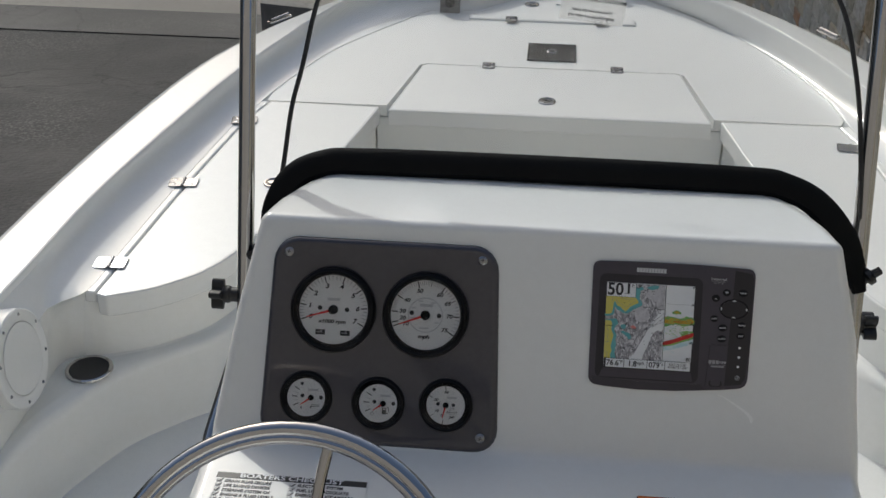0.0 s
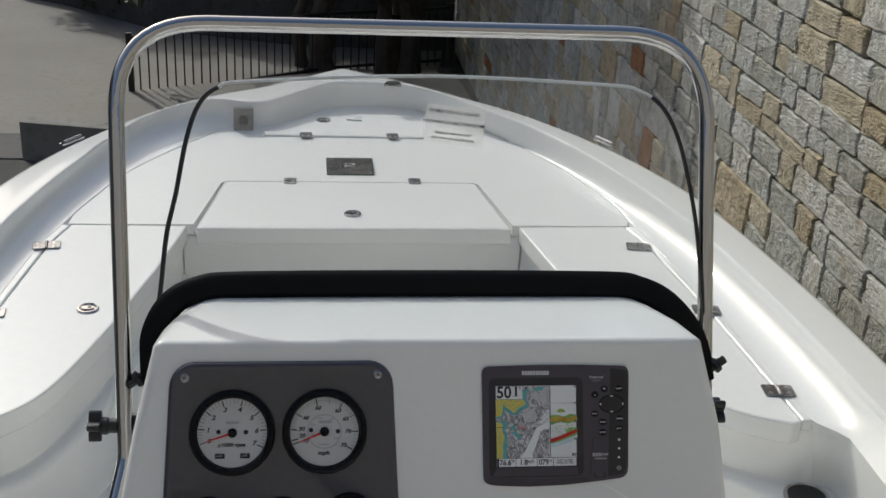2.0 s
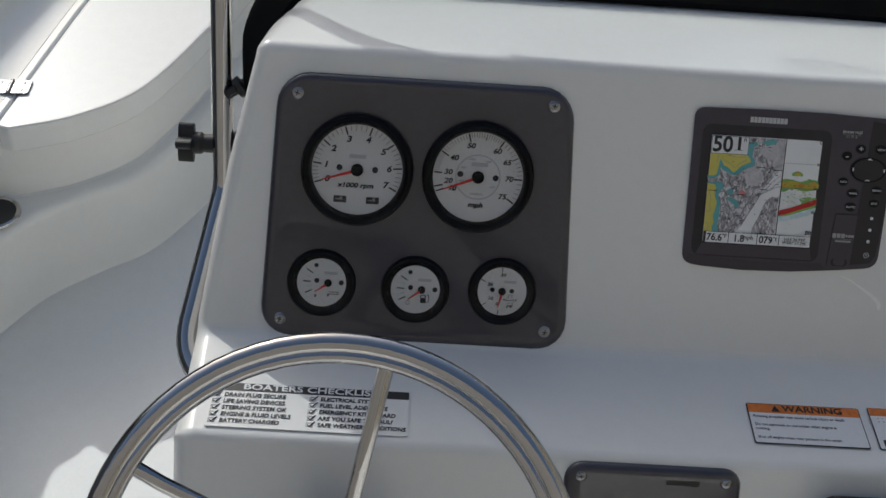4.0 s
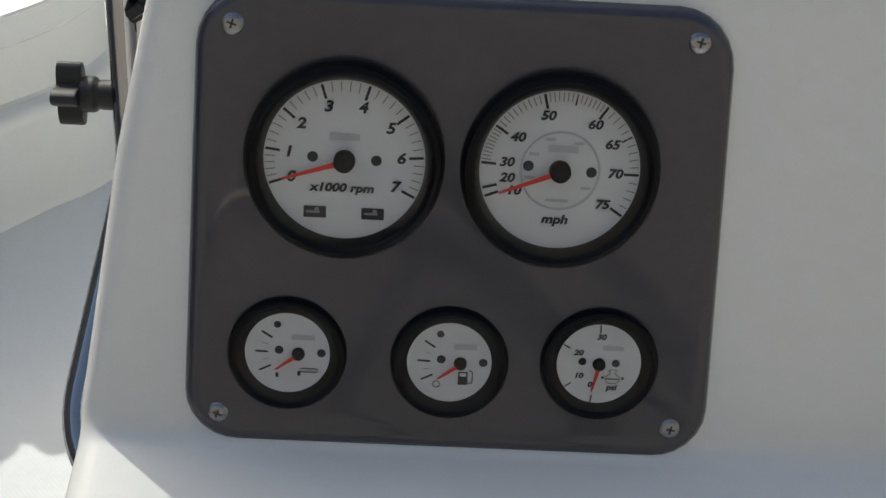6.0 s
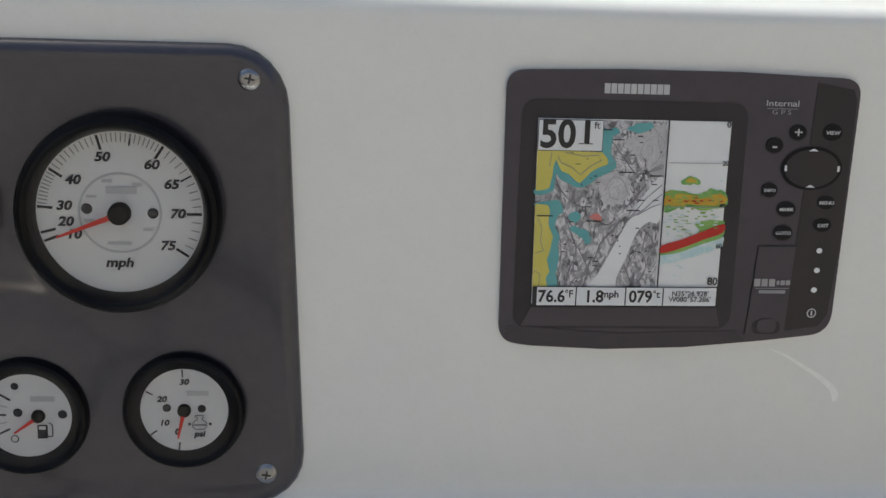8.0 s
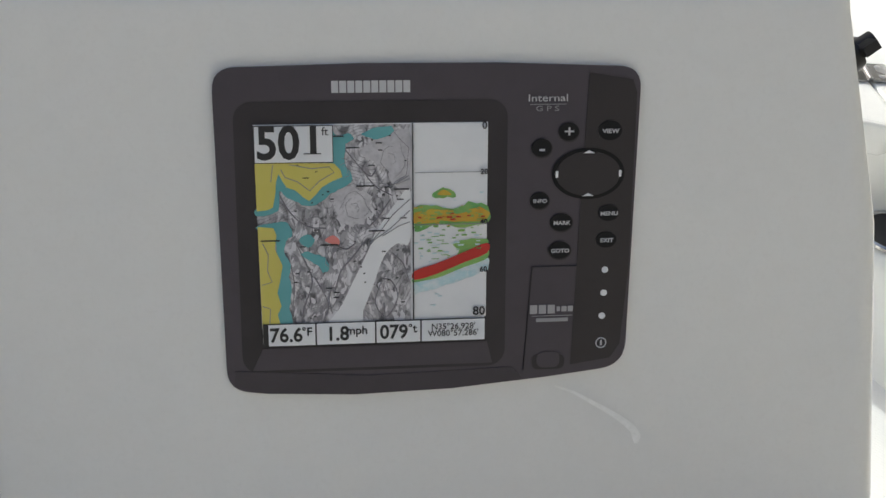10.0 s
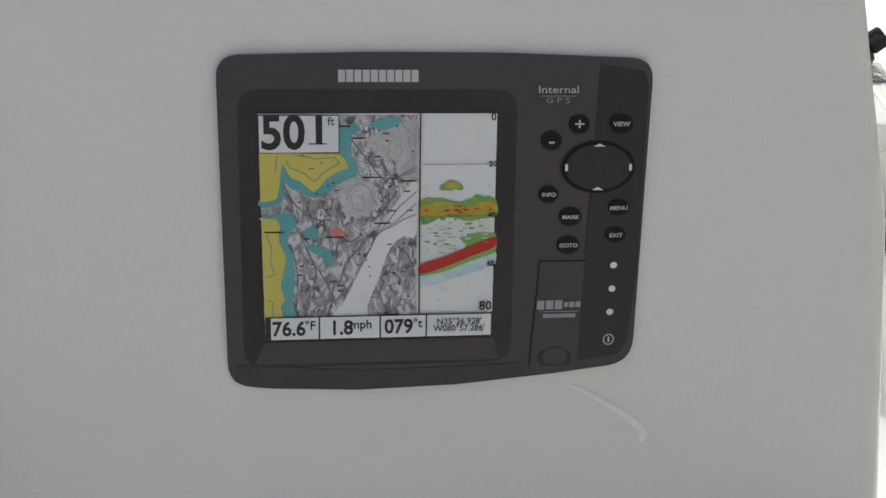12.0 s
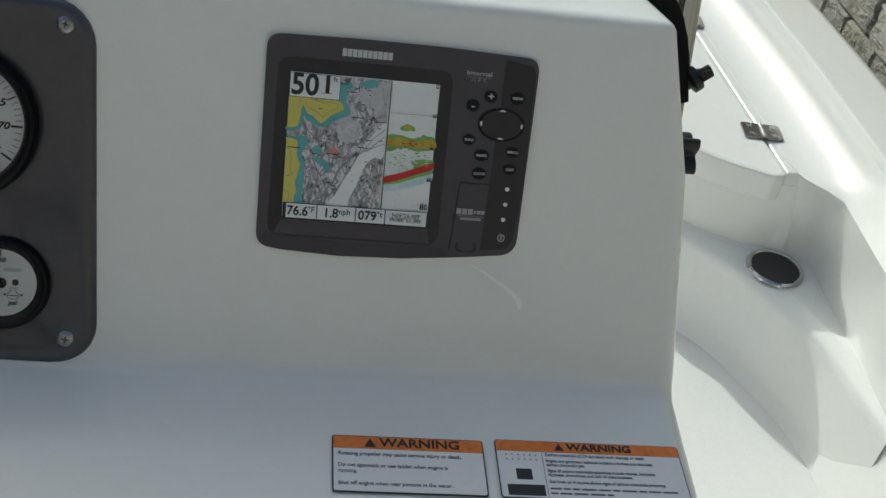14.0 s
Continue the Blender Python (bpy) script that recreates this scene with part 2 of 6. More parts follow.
def words(text, size, at, mat, parent, name="lettering", align="CENTER", lean=0.0, mirror=False, bold=0.0, height=0.0003, squeeze=1.0, label=""):
    """Raised flat lettering in the plane of the parent's x and y."""
    cu = bpy.data.curves.new(name, "FONT")
    cu.body, cu.size, cu.align_x, cu.align_y, cu.shear, cu.offset, cu.extrude = text, size, align, "CENTER", lean, bold, height / 2
    cu.resolution_u = 3
    tmp = bpy.data.objects.new(name, cu)
    scene.collection.objects.link(tmp)
    me = bpy.data.meshes.new_from_object(tmp.evaluated_get(bpy.context.evaluated_depsgraph_get()))
    bpy.data.objects.remove(tmp)
    bpy.data.curves.remove(cu)
    me.name = name
    me.transform(Matrix.Translation(at) @ Matrix.Diagonal((-squeeze if mirror else squeeze, 1, 1, 1)))
    me.materials.clear()
    me.materials.append(mat)
    ob = new(name, me)
    ob.parent = parent
    if label:
        ob["label"] = label
    return ob


def interp(y, table):
    return float(np.interp(y, [a for a, _ in table], [b for _, b in table]))


def spline(points, per=6):
    return [(p.x, p.y) for p in smooth_path([(x, y, 0) for x, y in points], per)]

# ---- the ground and what stands round the boat ----
KEEL_Z = -0.72


def ground_z(y):
    return interp(y, [(-60, KEEL_Z), (1.0, KEEL_Z), (3.0, -0.92), (11.0, -2.06), (13.0, -2.1), (500, -2.1)])


ASPHALT = material("asphalt", (0.032, 0.031, 0.031), 0.85, grain=((0.066, 0.063, 0.061), 0.9, 7.0, 0.55), bump=0.016, bump_scale=30)


def weathered(m, chip_scale, crack_scale, cracks=0.6):
    """Adds pale chippings in worn patches, and thin wandering cracks, to a paving material."""
    nt, p = m.node_tree, m.node_tree.nodes["Principled BSDF"]
    base = p.inputs["Base Color"].links[0].from_socket
    co = nt.nodes.new("ShaderNodeTexCoord").outputs["Object"]

    def node(kind, **inputs):
        n = nt.nodes.new(kind)
        for k, v in inputs.items():
            key_name = k.replace("_", " ")
            if isinstance(v, (int, float)):
                n.inputs[key_name].default_value = v
            else:
                nt.links.new(v, n.inputs[key_name])
        return n

    def span(v, lo, hi):
        return node("ShaderNodeMapRange", Value=v, From_Min=lo, From_Max=hi).outputs[0]

    def times(a, b):
        n = nt.nodes.new("ShaderNodeMath")
        n.operation = "MULTIPLY"
        nt.links.new(a, n.inputs[0])
        if isinstance(b, float):
            n.inputs[1].default_value = b
        else:
            nt.links.new(b, n.inputs[1])
        return n.outputs[0]

    def blend(fac, a, colour):
        n = nt.nodes.new("ShaderNodeMix")
        n.data_type = "RGBA"
        nt.links.new(fac, n.inputs[0])
        nt.links.new(a, n.inputs[6])
        n.inputs[7].default_value = (*colour, 1)
        return n.outputs[2]

    chips = span(node("ShaderNodeTexVoronoi", Vector=co, Scale=chip_scale).outputs["Distance"], 0.5, 0.2)
    worn = span(node("ShaderNodeTexNoise", Vector=co, Scale=0.55, Detail=5.0).outputs["Fac"], 0.46, 0.62)
    col = blend(times(times(chips, worn), 0.5), base, (0.20, 0.19, 0.18))
    wander = node("ShaderNodeTexNoise", Vector=co, Scale=1.7, Detail=4.0).outputs["Color"]
    warp = nt.nodes.new("ShaderNodeMix")
    warp.data_type = "RGBA"
    warp.blend_type = "ADD"
    warp.inputs[0].default_value = 0.9
    nt.links.new(co, warp.inputs[6])
    nt.links.new(wander, warp.inputs[7])
    v = node("ShaderNodeTexVoronoi", Vector=warp.outputs[2], Scale=crack_scale)
    v.feature = "DISTANCE_TO_EDGE"
    col = blend(times(span(v.outputs["Distance"], 0.008, 0.002), cracks), col, (0.012, 0.011, 0.010))
    nt.links.new(col, p.inputs["Base Color"])


weathered(ASPHALT, 42.0, 0.42)
CONCRETE = material("concrete", (0.225, 0.205, 0.182), 0.8, grain=((0.265, 0.243, 0.213), 0.6, 14.0), bump=0.002, bump_scale=60)
GREY_CONCRETE = material("grey_concrete", (0.070, 0.067, 0.064), 0.85, grain=((0.105, 0.10, 0.094), 0.7, 8.0, 0.75), bump=0.003, bump_scale=60)
weathered(CONCRETE, 40.0, 0.3, 0.0)
weathered(GREY_CONCRETE, 40.0, 0.5, 0.35)
SOIL = material("mulch", (0.04, 0.026, 0.018), 0.95, grain=((0.07, 0.05, 0.035), 5.0, 60.0), bump=0.02, bump_scale=40)
IRON = material("black_iron", (0.012, 0.012, 0.012), 0.5)
BARK = material("bark", (0.06, 0.047, 0.038), 0.9, grain=((0.10, 0.08, 0.065), 4.0, 30.0), bump=0.012, bump_scale=24)
LEAF = material("leaves", (0.022, 0.036, 0.012), 0.6, grain=((0.042, 0.062, 0.02), 3.0, 20.0), vary=0.3)


def slab(outline, lift, thick, name, mat, label, category):
    """A paved area that follows the fall of the ground."""
    bm = bmesh.new()
    ys = sorted({y for _, y in outline} | {v for v in (1.0, 3.0, 5.0, 7.0, 9.0, 11.0, 13.0) if min(y for _, y in outline) < v < max(y for _, y in outline)})
    top = [bm.verts.new((x, y, ground_z(y) + lift)) for x, y in outline]
    low = [bm.verts.new((x, y, ground_z(y) + lift - thick)) for x, y in outline]
    n = len(outline)
    bm.faces.new(top)
    for i in range(n):
        bm.faces.new((low[i], low[(i + 1) % n], top[(i + 1) % n], top[i]))
    return tagged(part(name, bm, mat, smooth=False), label, category, kind="structure")


bm = bmesh.new()
xs = [-400, -120, -40, -15, -6, -2, 2, 6, 15, 40, 120, 400]
ys = [-400, -100, -30, -8, -3, 1, 3, 5, 7, 9, 11, 13, 20, 40, 120, 400, 2000]
grid = [[bm.verts.new((x, y, ground_z(y))) for x in xs] for y in ys]
for a, b in zip(grid, grid[1:]):
    for i in range(len(xs) - 1):
        bm.faces.new((a[i], a[i + 1], b[i + 1], b[i]))
tagged(part("ground", bm, ASPHALT, smooth=False), "dark worn asphalt yard falling gently away", "asphalt", kind="structure")

# ---- hull ----
OUTER = [(-3.2, 1.2), (-0.993, 1.263), (0.559, 1.268), (1.128, 1.247), (1.491, 1.216), (1.905, 1.164), (2.214, 1.102), (2.507, 0.994), (2.701, 0.893), (2.885, 0.771), (3.066, 0.619), (3.238, 0.413), (3.403, 0.211), (3.522, 0.09), (3.601, 0.0)]
RIM = [(-3.2, 1.076), (-0.993, 1.128), (0.559, 1.125), (0.92, 1.113), (1.31, 1.09), (1.78, 1.035), (2.05, 0.98), (2.311, 0.905), (2.494, 0.845), (2.704, 0.755), (2.884, 0.648), (3.048, 0.519), (3.214, 0.382), (3.303, 0.275), (3.342, 0.19), (3.352, 0.09), (3.352, 0.0)]
RIM_L = RIM[:5] + [(1.871, 1.009), (2.086, 0.972), (2.288, 0.928), (2.491, 0.875), (2.637, 0.83), (2.795, 0.775), (2.903, 0.722), (3.0, 0.65), (3.075, 0.565), (3.105, 0.50), (3.10, 0.438), (3.08, 0.373), (3.085, 0.309), (3.145, 0.246), (3.243, 0.159), (3.311, 0.091), (3.345, 0.03), (3.352, 0.0)]
BASE = [(-3.2, 1.072), (-2.0, 1.072), (-1.0, 1.072), (0.0, 1.072), (0.4, 1.072), (0.65, 1.072), (0.82, 1.07), (0.93, 1.066), (0.955, 1.012), (1.12, 0.999), (1.4, 0.978), (1.58, 0.960), (1.94, 0.920), (2.1, 0.892), (2.3, 0.868), (2.453, 0.822), (2.621, 0.766), (2.878, 0.645), (3.077, 0.515), (3.217, 0.395), (3.30, 0.29), (3.335, 0.19), (3.345, 0.09), (3.346, 0.0)]
BASE_L = BASE[:13] + [(2.1, 0.884), (2.255, 0.849), (2.51, 0.772), (2.652, 0.706), (2.79, 0.625), (2.915, 0.545), (3.003, 0.488), (3.039, 0.437), (3.040, 0.352), (3.070, 0.288), (3.135, 0.224), (3.232, 0.136), (3.306, 0.067), (3.338, 0.02), (3.346, 0.0)]
DECK_Z = 0.372


def rim_z(y):
    return interp(y, [(-3, 0.455), (2.7, 0.455), (3.1, 0.462), (3.35, 0.470), (4, 0.472)])


def fine(table, per=5):
    return [(p.x, p.y) for p in smooth_path([(a, b, 0) for a, b in table], per)]


OUTER_F, RIM_F, BASE_F, RIM_LF, BASE_LF = fine(OUTER), fine(RIM), fine(BASE), fine(RIM_L), fine(BASE_L)


def around(table, z, inset=0.0, y_from=-3.2, other=None):
    """Both sides of a plan curve, from the stern on the right round the bow to the stern on the left."""
    right = [(max(w - inset, 0), y) for y, w in table if y >= y_from - 1e-6]
    right = right[:-1] + [(0.0, right[-1][1])]
    left = [(max(w - inset, 0), y) for y, w in (other or table) if y >= y_from - 1e-6]
    pts = right + [(-x, y) for x, y in left[-2::-1]]
    return [Vector((x, y, z(y) if callable(z) else z)) for x, y in pts]


def resample(path, n):
    d = [0]
    for a, b in zip(path, path[1:]):
        d.append(d[-1] + (b - a).length)
    out, j = [], 0
    for k in range(n):
        s = d[-1] * k / (n - 1)
        while j < len(d) - 2 and d[j + 1] < s:
            j += 1
        f = (s - d[j]) / max(d[j + 1] - d[j], 1e-9)
        out.append(path[j].lerp(path[j + 1], min(max(f, 0), 1)))
    return out


def skin(rings, bm=None, closed_ends=False):
    bm = bm or bmesh.new()
    vs = [[bm.verts.new(p) for p in r] for r in rings]
    for a, b in zip(vs, vs[1:]):
        for i in range(len(a) - 1):
            q = []
            for v in (a[i], a[i + 1], b[i + 1], b[i]):
                if not any((v.co - w.co).length < 1e-7 for w in q):
                    q.append(v)
            if len(q) > 2:
                bm.faces.new(q)
    return bm


N = 440
boat = empty("boat", (0, 0, KEEL_Z))
tagged(boat, "white fibreglass bay boat hull standing on the asphalt", "boat")


def to_boat(bm):
    return moved(bm, Matrix.Translation((0, 0, -KEEL_Z)))


def halves(path, n):
    """Even steps on each side, so that the stem and the stern of all lines meet."""
    mid = next(i for i, p in enumerate(path) if abs(p.x) < 1e-9)
    return resample(path[:mid + 1], n // 2) + resample(path[mid:], n // 2)[1:]


outer_line = halves(around(OUTER_F, rim_z), N)
rim_line = halves(around(RIM_F, rim_z, other=RIM_LF), N)
base_line = halves(around(BASE_F, DECK_Z, other=BASE_LF), N)


keel = [Vector((0, p.y * 0.86 if p.y > 0 else p.y, KEEL_Z + max(0, p.y - 1.0) ** 2 * 0.09)) for p in outer_line]
chine = [Vector((p.x * 0.80, p.y * 0.93 if p.y > 0 else p.y, -0.38 + max(0, p.y - 1.0) ** 2 * 0.06)) for p in outer_line]
side = [Vector((p.x * 0.985, p.y - 0.02 * max(p.y, 0), 0.30 + max(0, p.y - 2.0) * 0.02)) for p in outer_line]
part("hull_shell", to_boat(skin([keel, chine, side, [p + Vector((0, 0, -0.075)) for p in outer_line]])), GEL, boat)
# rub rail and rolled gunwale
part("gunwale", to_boat(skin([
    [p + Vector((0, 0, -0.075)) for p in outer_line],
    [p + Vector((0, 0, -0.03)) for p in outer_line],
    [p.lerp(q, 0.03) + Vector((0, 0, -0.014)) for p, q in zip(outer_line, rim_line)],
    [p.lerp(q, 0.10) + Vector((0, 0, -0.004)) for p, q in zip(outer_line, rim_line)],
    [p.lerp(q, 0.22) + Vector((0, 0, 0.001)) for p, q in zip(outer_line, rim_line)],
    [p.lerp(q, 0.93) + Vector((0, 0, 0.004)) for p, q in zip(outer_line, rim_line)],
    [p.lerp(q, 0.975) + Vector((0, 0, 0.001)) for p, q in zip(outer_line, rim_line)],
    [p.lerp(q, 0.995) + Vector((0, 0, -0.005)) for p, q in zip(outer_line, rim_line)],
    [p.lerp(q, 1.0) + Vector((0, 0, -0.014)) for p, q in zip(outer_line, rim_line)],
])), GEL, boat, weigh=True)
# inner liner: a hollow coaming above the deck forward, a full side wall aft of the lids
liner = [[] for _ in range(15)]
for p, b in zip(rim_line, base_line):
    top = p + Vector((0, 0, -0.014))
    side_of = math.copysign(1, b.x)
    y = b.y
    deck_x = min(abs(b.x), 1.014) if y < 0.99 else abs(b.x)
    ring = []
    # the cove runs out into the side wall just behind the lids
    ease = interp(y, [(0.87, 0.0), (0.955, 1.0)])
    ease = ease * ease * (3 - 2 * ease)
    for k in range(8):
        th = radians(90 * k / 7)
        f = 1 - math.cos(th)
        foot = Vector((side_of * deck_x, y, DECK_Z + 0.001))
        cove = Vector((top.x + (foot.x - top.x) * f, top.y + (foot.y - top.y) * f, top.z + (foot.z - top.z) * math.sin(th)))
        plain = top.lerp(Vector((side_of * 1.071, y, DECK_Z + 0.001)), k / 7)
        ring.append(plain.lerp(cove, ease))
    for z, x, run in ((0.35, 1.075, 0.06), (0.32, 1.080, 0.045), (0.28, 1.085, 0.042), (0.21, 1.090, 0.04), (0.13, 1.080, 0.04), (0.05, 1.062, 0.04), (-0.002, 1.045, 0.04)):
        f = interp(y, [(0.955 - run, 0.0), (0.955, 1.0)]) ** 2
        x_in = 1.016 if y < 0.99 else abs(b.x) * 0.985
        ring.append(Vector((side_of * (x + (x_in - x) * f), y, z if y < 0.97 else max(z, DECK_Z - 0.03))))
    for line, v in zip(liner, ring):
        line.append(v)
part("liner", to_boat(skin(liner)), GEL, boat)
stern = [(-1.2, -0.40), (-0.9, -0.6), (0, KEEL_Z), (0.9, -0.6), (1.2, -0.40), (1.2, 0.48), (-1.2, 0.48)]
part("transom", to_boat(moved(prism(stern, -0.06, 0.0), Matrix.Translation((0, -3.2, 0)) @ pose(0, 0, 0, 90, 0, 0))), GEL, boat)
floor = prism([(1.06, -3.19), (1.06, 1.0), (0.90, 1.1), (0.60, 1.7), (0.52, 2.2), (-0.52, 2.2), (-0.60, 1.7), (-0.90, 1.1), (-1.06, 1.0), (-1.06, -3.19)], -0.05, 0.0)
part("cockpit_sole", to_boat(floor), TREAD, boat, "textured white non-skid sole")

# side boxes below the lids, and the low ledge round their after ends
LID_EDGE = [(1.0, 0.925), (0.94, 0.945), (0.842, 1.0), (0.742, 1.12), (0.655, 1.40), (0.605, 1.62), (0.565, 1.8), (0.515, 2.085)]
LEDGE = [(1.09, 0.50), (1.070, 0.6), (1.052, 0.69), (1.012, 0.785), (0.954, 0.893), (0.865, 0.985), (0.775, 1.07), (0.685, 1.26), (0.625, 1.5), (0.575, 1.8), (0.51, 2.10)]
for s in (1, -1):
    edge = spline(LEDGE)
    top = [Vector((s * (x + 0.020), y + 0.010, 0.197)) for x, y in edge]
    lip = [Vector((s * (x + 0.003), y + 0.002, 0.194)) for x, y in edge]
    rnd0 = [Vector((s * (x - 0.006), y - 0.003, 0.187)) for x, y in edge]
    rnd = [Vector((s * (x - 0.012), y - 0.006, 0.172)) for x, y in edge]
    foot = [Vector((s * (x - 0.014), y - 0.007, 0.03)) for x, y in edge]
    foot2 = [v + Vector((-s * 0.012, -0.006, -0.03)) for v in foot]
    back_ = [Vector((s * 1.10, max(y, 0.5), 0.195)) for x, y in edge]
    part("side_ledge", to_boat(skin([back_, [a.lerp(b, 0.9) for a, b in zip(back_, top)], top, lip, rnd0, rnd, foot, foot2])), GEL, boat, weigh=True)
    wall_top = [Vector((s * (x + 0.022), y + 0.03, 0.36)) for x, y in spline(LID_EDGE)]
    wall_low = [Vector((s * (x + 0.018), y + 0.022, 0.20)) for x, y in spline(LID_EDGE)]
    wall_foot = [Vector((s * (x + 0.004), y + 0.006, 0.188)) for x, y in spline(LID_EDGE)]
    first = [Vector((s * 1.098, 0.955, v.z)) for v in (wall_top[0], wall_low[0], wall_foot[0])]
    part("side_box", to_boat(skin([[first[0]] + wall_top, [first[1]] + wall_low, [first[2]] + wall_foot])), GEL, boat)
part("seat_front", to_boat(box(-0.53, 0.53, 2.115, 2.14, 0, DECK_Z - 0.045)), GEL, boat)
part("gutter", to_boat(prism([(x, y) for x, y, _ in around(BASE_F, 0, 0.0, 0.95, BASE_LF)] + [(-0.75, 1.15), (-0.56, 2.1), (0.56, 2.1), (0.75, 1.15)], DECK_Z - 0.035, DECK_Z - 0.03)), GEL, boat)

# foredeck with a notch for its hatch
bow = [(x, y) for x, y, _ in around(BASE_F, 0, 0.004, 2.13, BASE_LF)]
deck = [(0.497, 2.100), (0.870, 2.100)] + bow + [(-0.870, 2.100), (-0.497, 2.100), (-0.436, 2.46), (-0.415, 2.475), (0.415, 2.475), (0.436, 2.46)]
part("foredeck", to_boat(prism(deck, DECK_Z - 0.03, DECK_Z)), TREAD, boat, bevel=0.004)

def inset(outline, d):
    """Draws a plan outline in by d."""
    n = len(outline)
    area = sum(outline[i][0] * outline[(i + 1) % n][1] - outline[(i + 1) % n][0] * outline[i][1] for i in range(n))
    out = []
    for i in range(n):
        p, a, c = Vector(outline[i]), Vector(outline[i - 1]), Vector(outline[(i + 1) % n])
        u, v = (p - a).normalized(), (c - p).normalized()
        nu, nv = Vector((-u.y, u.x)), Vector((-v.y, v.x))
        m = (nu + nv).normalized()
        q = p + m * (d / max(m.dot(nu), 0.4)) * (1 if area > 0 else -1)
        out.append((q.x, q.y))
    return out


def lid(name, outline, z0, z1, mat, label):
    cx, cy = sum(x for x, _ in outline) / len(outline), sum(y for _, y in outline) / len(outline)
    ob = empty(name, (cx, cy, z0))
    tagged(ob, label, "hatch")
    part("lid_panel", moved(prism(outline, z0, z1), Matrix.Translation((-cx, -cy, -z0))), GEL, ob, bevel=0.005, seg=3)
    part("tread_panel", moved(prism(inset(outline, 0.008), z1 - 0.002, z1 + 0.0003), Matrix.Translation((-cx, -cy, -z0))), mat, ob, "fine non-skid tread", smooth=False)
    return ob


hatch_outline = [(-0.487, 2.062), (0.487, 2.062), (0.428, 2.455), (0.410, 2.467), (-0.410, 2.467), (-0.428, 2.455)]
front_hatch = lid("front_hatch", hatch_outline, DECK_Z - 0.05, DECK_Z + 0.002, TREAD, "closed white storage hatch in the bow deck")
part("finger_pull", moved(prism([(-0.055, -0.004), (0.055, -0.004), (0.045, 0.012), (-0.045, 0.012)], -0.008, 0.004), Matrix.Translation((0.005, -0.196, 0.0))), GEL, front_hatch, smooth=False)
LID_Y = [0.945 + 1.13 * k / 14 for k in range(15)]
LID_OUT = [(0.9, 1.018), (1.4, 0.98), (1.58, 0.962), (1.94, 0.922), (2.1, 0.882)]
outer = [(interp(y, LID_OUT) - 0.026, y) for y in LID_Y]
for s in (1, -1):
    strip = [(s * (interp(y, BASE_F) + 0.006), y) for y in [0.952] + LID_Y[1:] + [2.095]]
    strip += [(s * (interp(y, LID_OUT) - 0.022), y) for y in [2.095] + LID_Y[:0:-1] + [0.952]]
    part("side_deck", to_boat(prism(strip if s > 0 else strip[::-1], DECK_Z - 0.03, DECK_Z)), GEL, boat, bevel=0.006, seg=3)
right_lid = outer + [(0.862, 2.092)] + [p for p in spline(LID_EDGE)[::-1] if p[0] < 0.965]
side_hatch = lid("side_hatch", right_lid, DECK_Z - 0.055, DECK_Z + 0.001, TREAD, "closed white side locker lid with a curved inner edge")
lid("side_hatch", [(-x, y) for x, y in right_lid[::-1]], DECK_Z - 0.055, DECK_Z + 0.001, TREAD, "closed white side locker lid with a curved inner edge")
anchor_outline = [(-0.312, 2.945), (0.30, 2.935), (0.30, 2.985), (0.246, 3.030), (0.107, 3.107), (-0.025, 3.172), (-0.103, 3.198), (-0.15, 3.168), (-0.245, 3.055), (-0.314, 2.985)]
anchor_hatch = lid("anchor_hatch", anchor_outline, DECK_Z - 0.02, DECK_Z + 0.007, TREAD, "small triangular anchor locker lid at the bow")
part("finger_tab", moved(prism([(-0.030, -0.012), (0.026, -0.020), (0.030, 0.022)], 0.026, 0.033), Matrix.Translation((0.055, 0.085, 0.0))), GEL, anchor_hatch, smooth=False)

# ---- console ----
PHI = radians(28.17)
FACE = Matrix.Translation((0, 0, 0.988)) @ Matrix(((1, 0, 0, 0), (0, math.sin(PHI), -math.cos(PHI), 0), (0, math.cos(PHI), math.sin(PHI), 0), (0, 0, 0, 1)))


def fillet(points, seg=5):
    """Rounds a profile of (y, z, half width, side radius, bend radius)."""
    out = []
    n = len(points)
    for i, (y, z, w, r, b) in enumerate(points):
        if b == 0 or i in (0, n - 1):
            out.append((y, z, w, r))
            continue
        p, a, c = Vector((y, z)), Vector(points[i - 1][:2]), Vector(points[i + 1][:2])
        u, v = (a - p).normalized(), (c - p).normalized()
        d = min(b / math.tan(u.angle(v) / 2), (a - p).length * 0.45, (c - p).length * 0.45)
        for k in range(seg + 1):
            t = k / seg
            q = (p + u * d) * (1 - t) ** 2 + p * 2 * t * (1 - t) + (p + v * d) * t * t
            out.append((q.x, q.y, w, r))
    return out


profile = fillet([
    (-0.36, 0.0, 0.388, 0.03, 0), (-0.335, 0.60, 0.390, 0.03, 0.05), (-0.206, 0.8433, 0.388, 0.02, 0.012), (-0.077, 0.846, 0.390, 0.016, 0.018),
    (0.000, 0.988, 0.372, 0.016, 0), (0.053, 1.085, 0.350, 0.014, 0.013), (0.12, 1.078, 0.350, 0.03, 0), (0.17, 1.072, 0.352, 0.055, 0), (0.205, 1.067, 0.353, 0.075, 0),
    (0.26, 1.055, 0.357, 0.085, 0.03), (0.36, 0.95, 0.365, 0.08, 0.04), (0.43, 0.6, 0.37, 0.05, 0.05), (0.46, 0.0, 0.37, 0.04, 0)])
CX = 0.008
console = empty("console", (CX, 0, 0))
tagged(console, "white moulded fibreglass helm console with a sloped dash", "console")
bm = bmesh.new()
rings = []
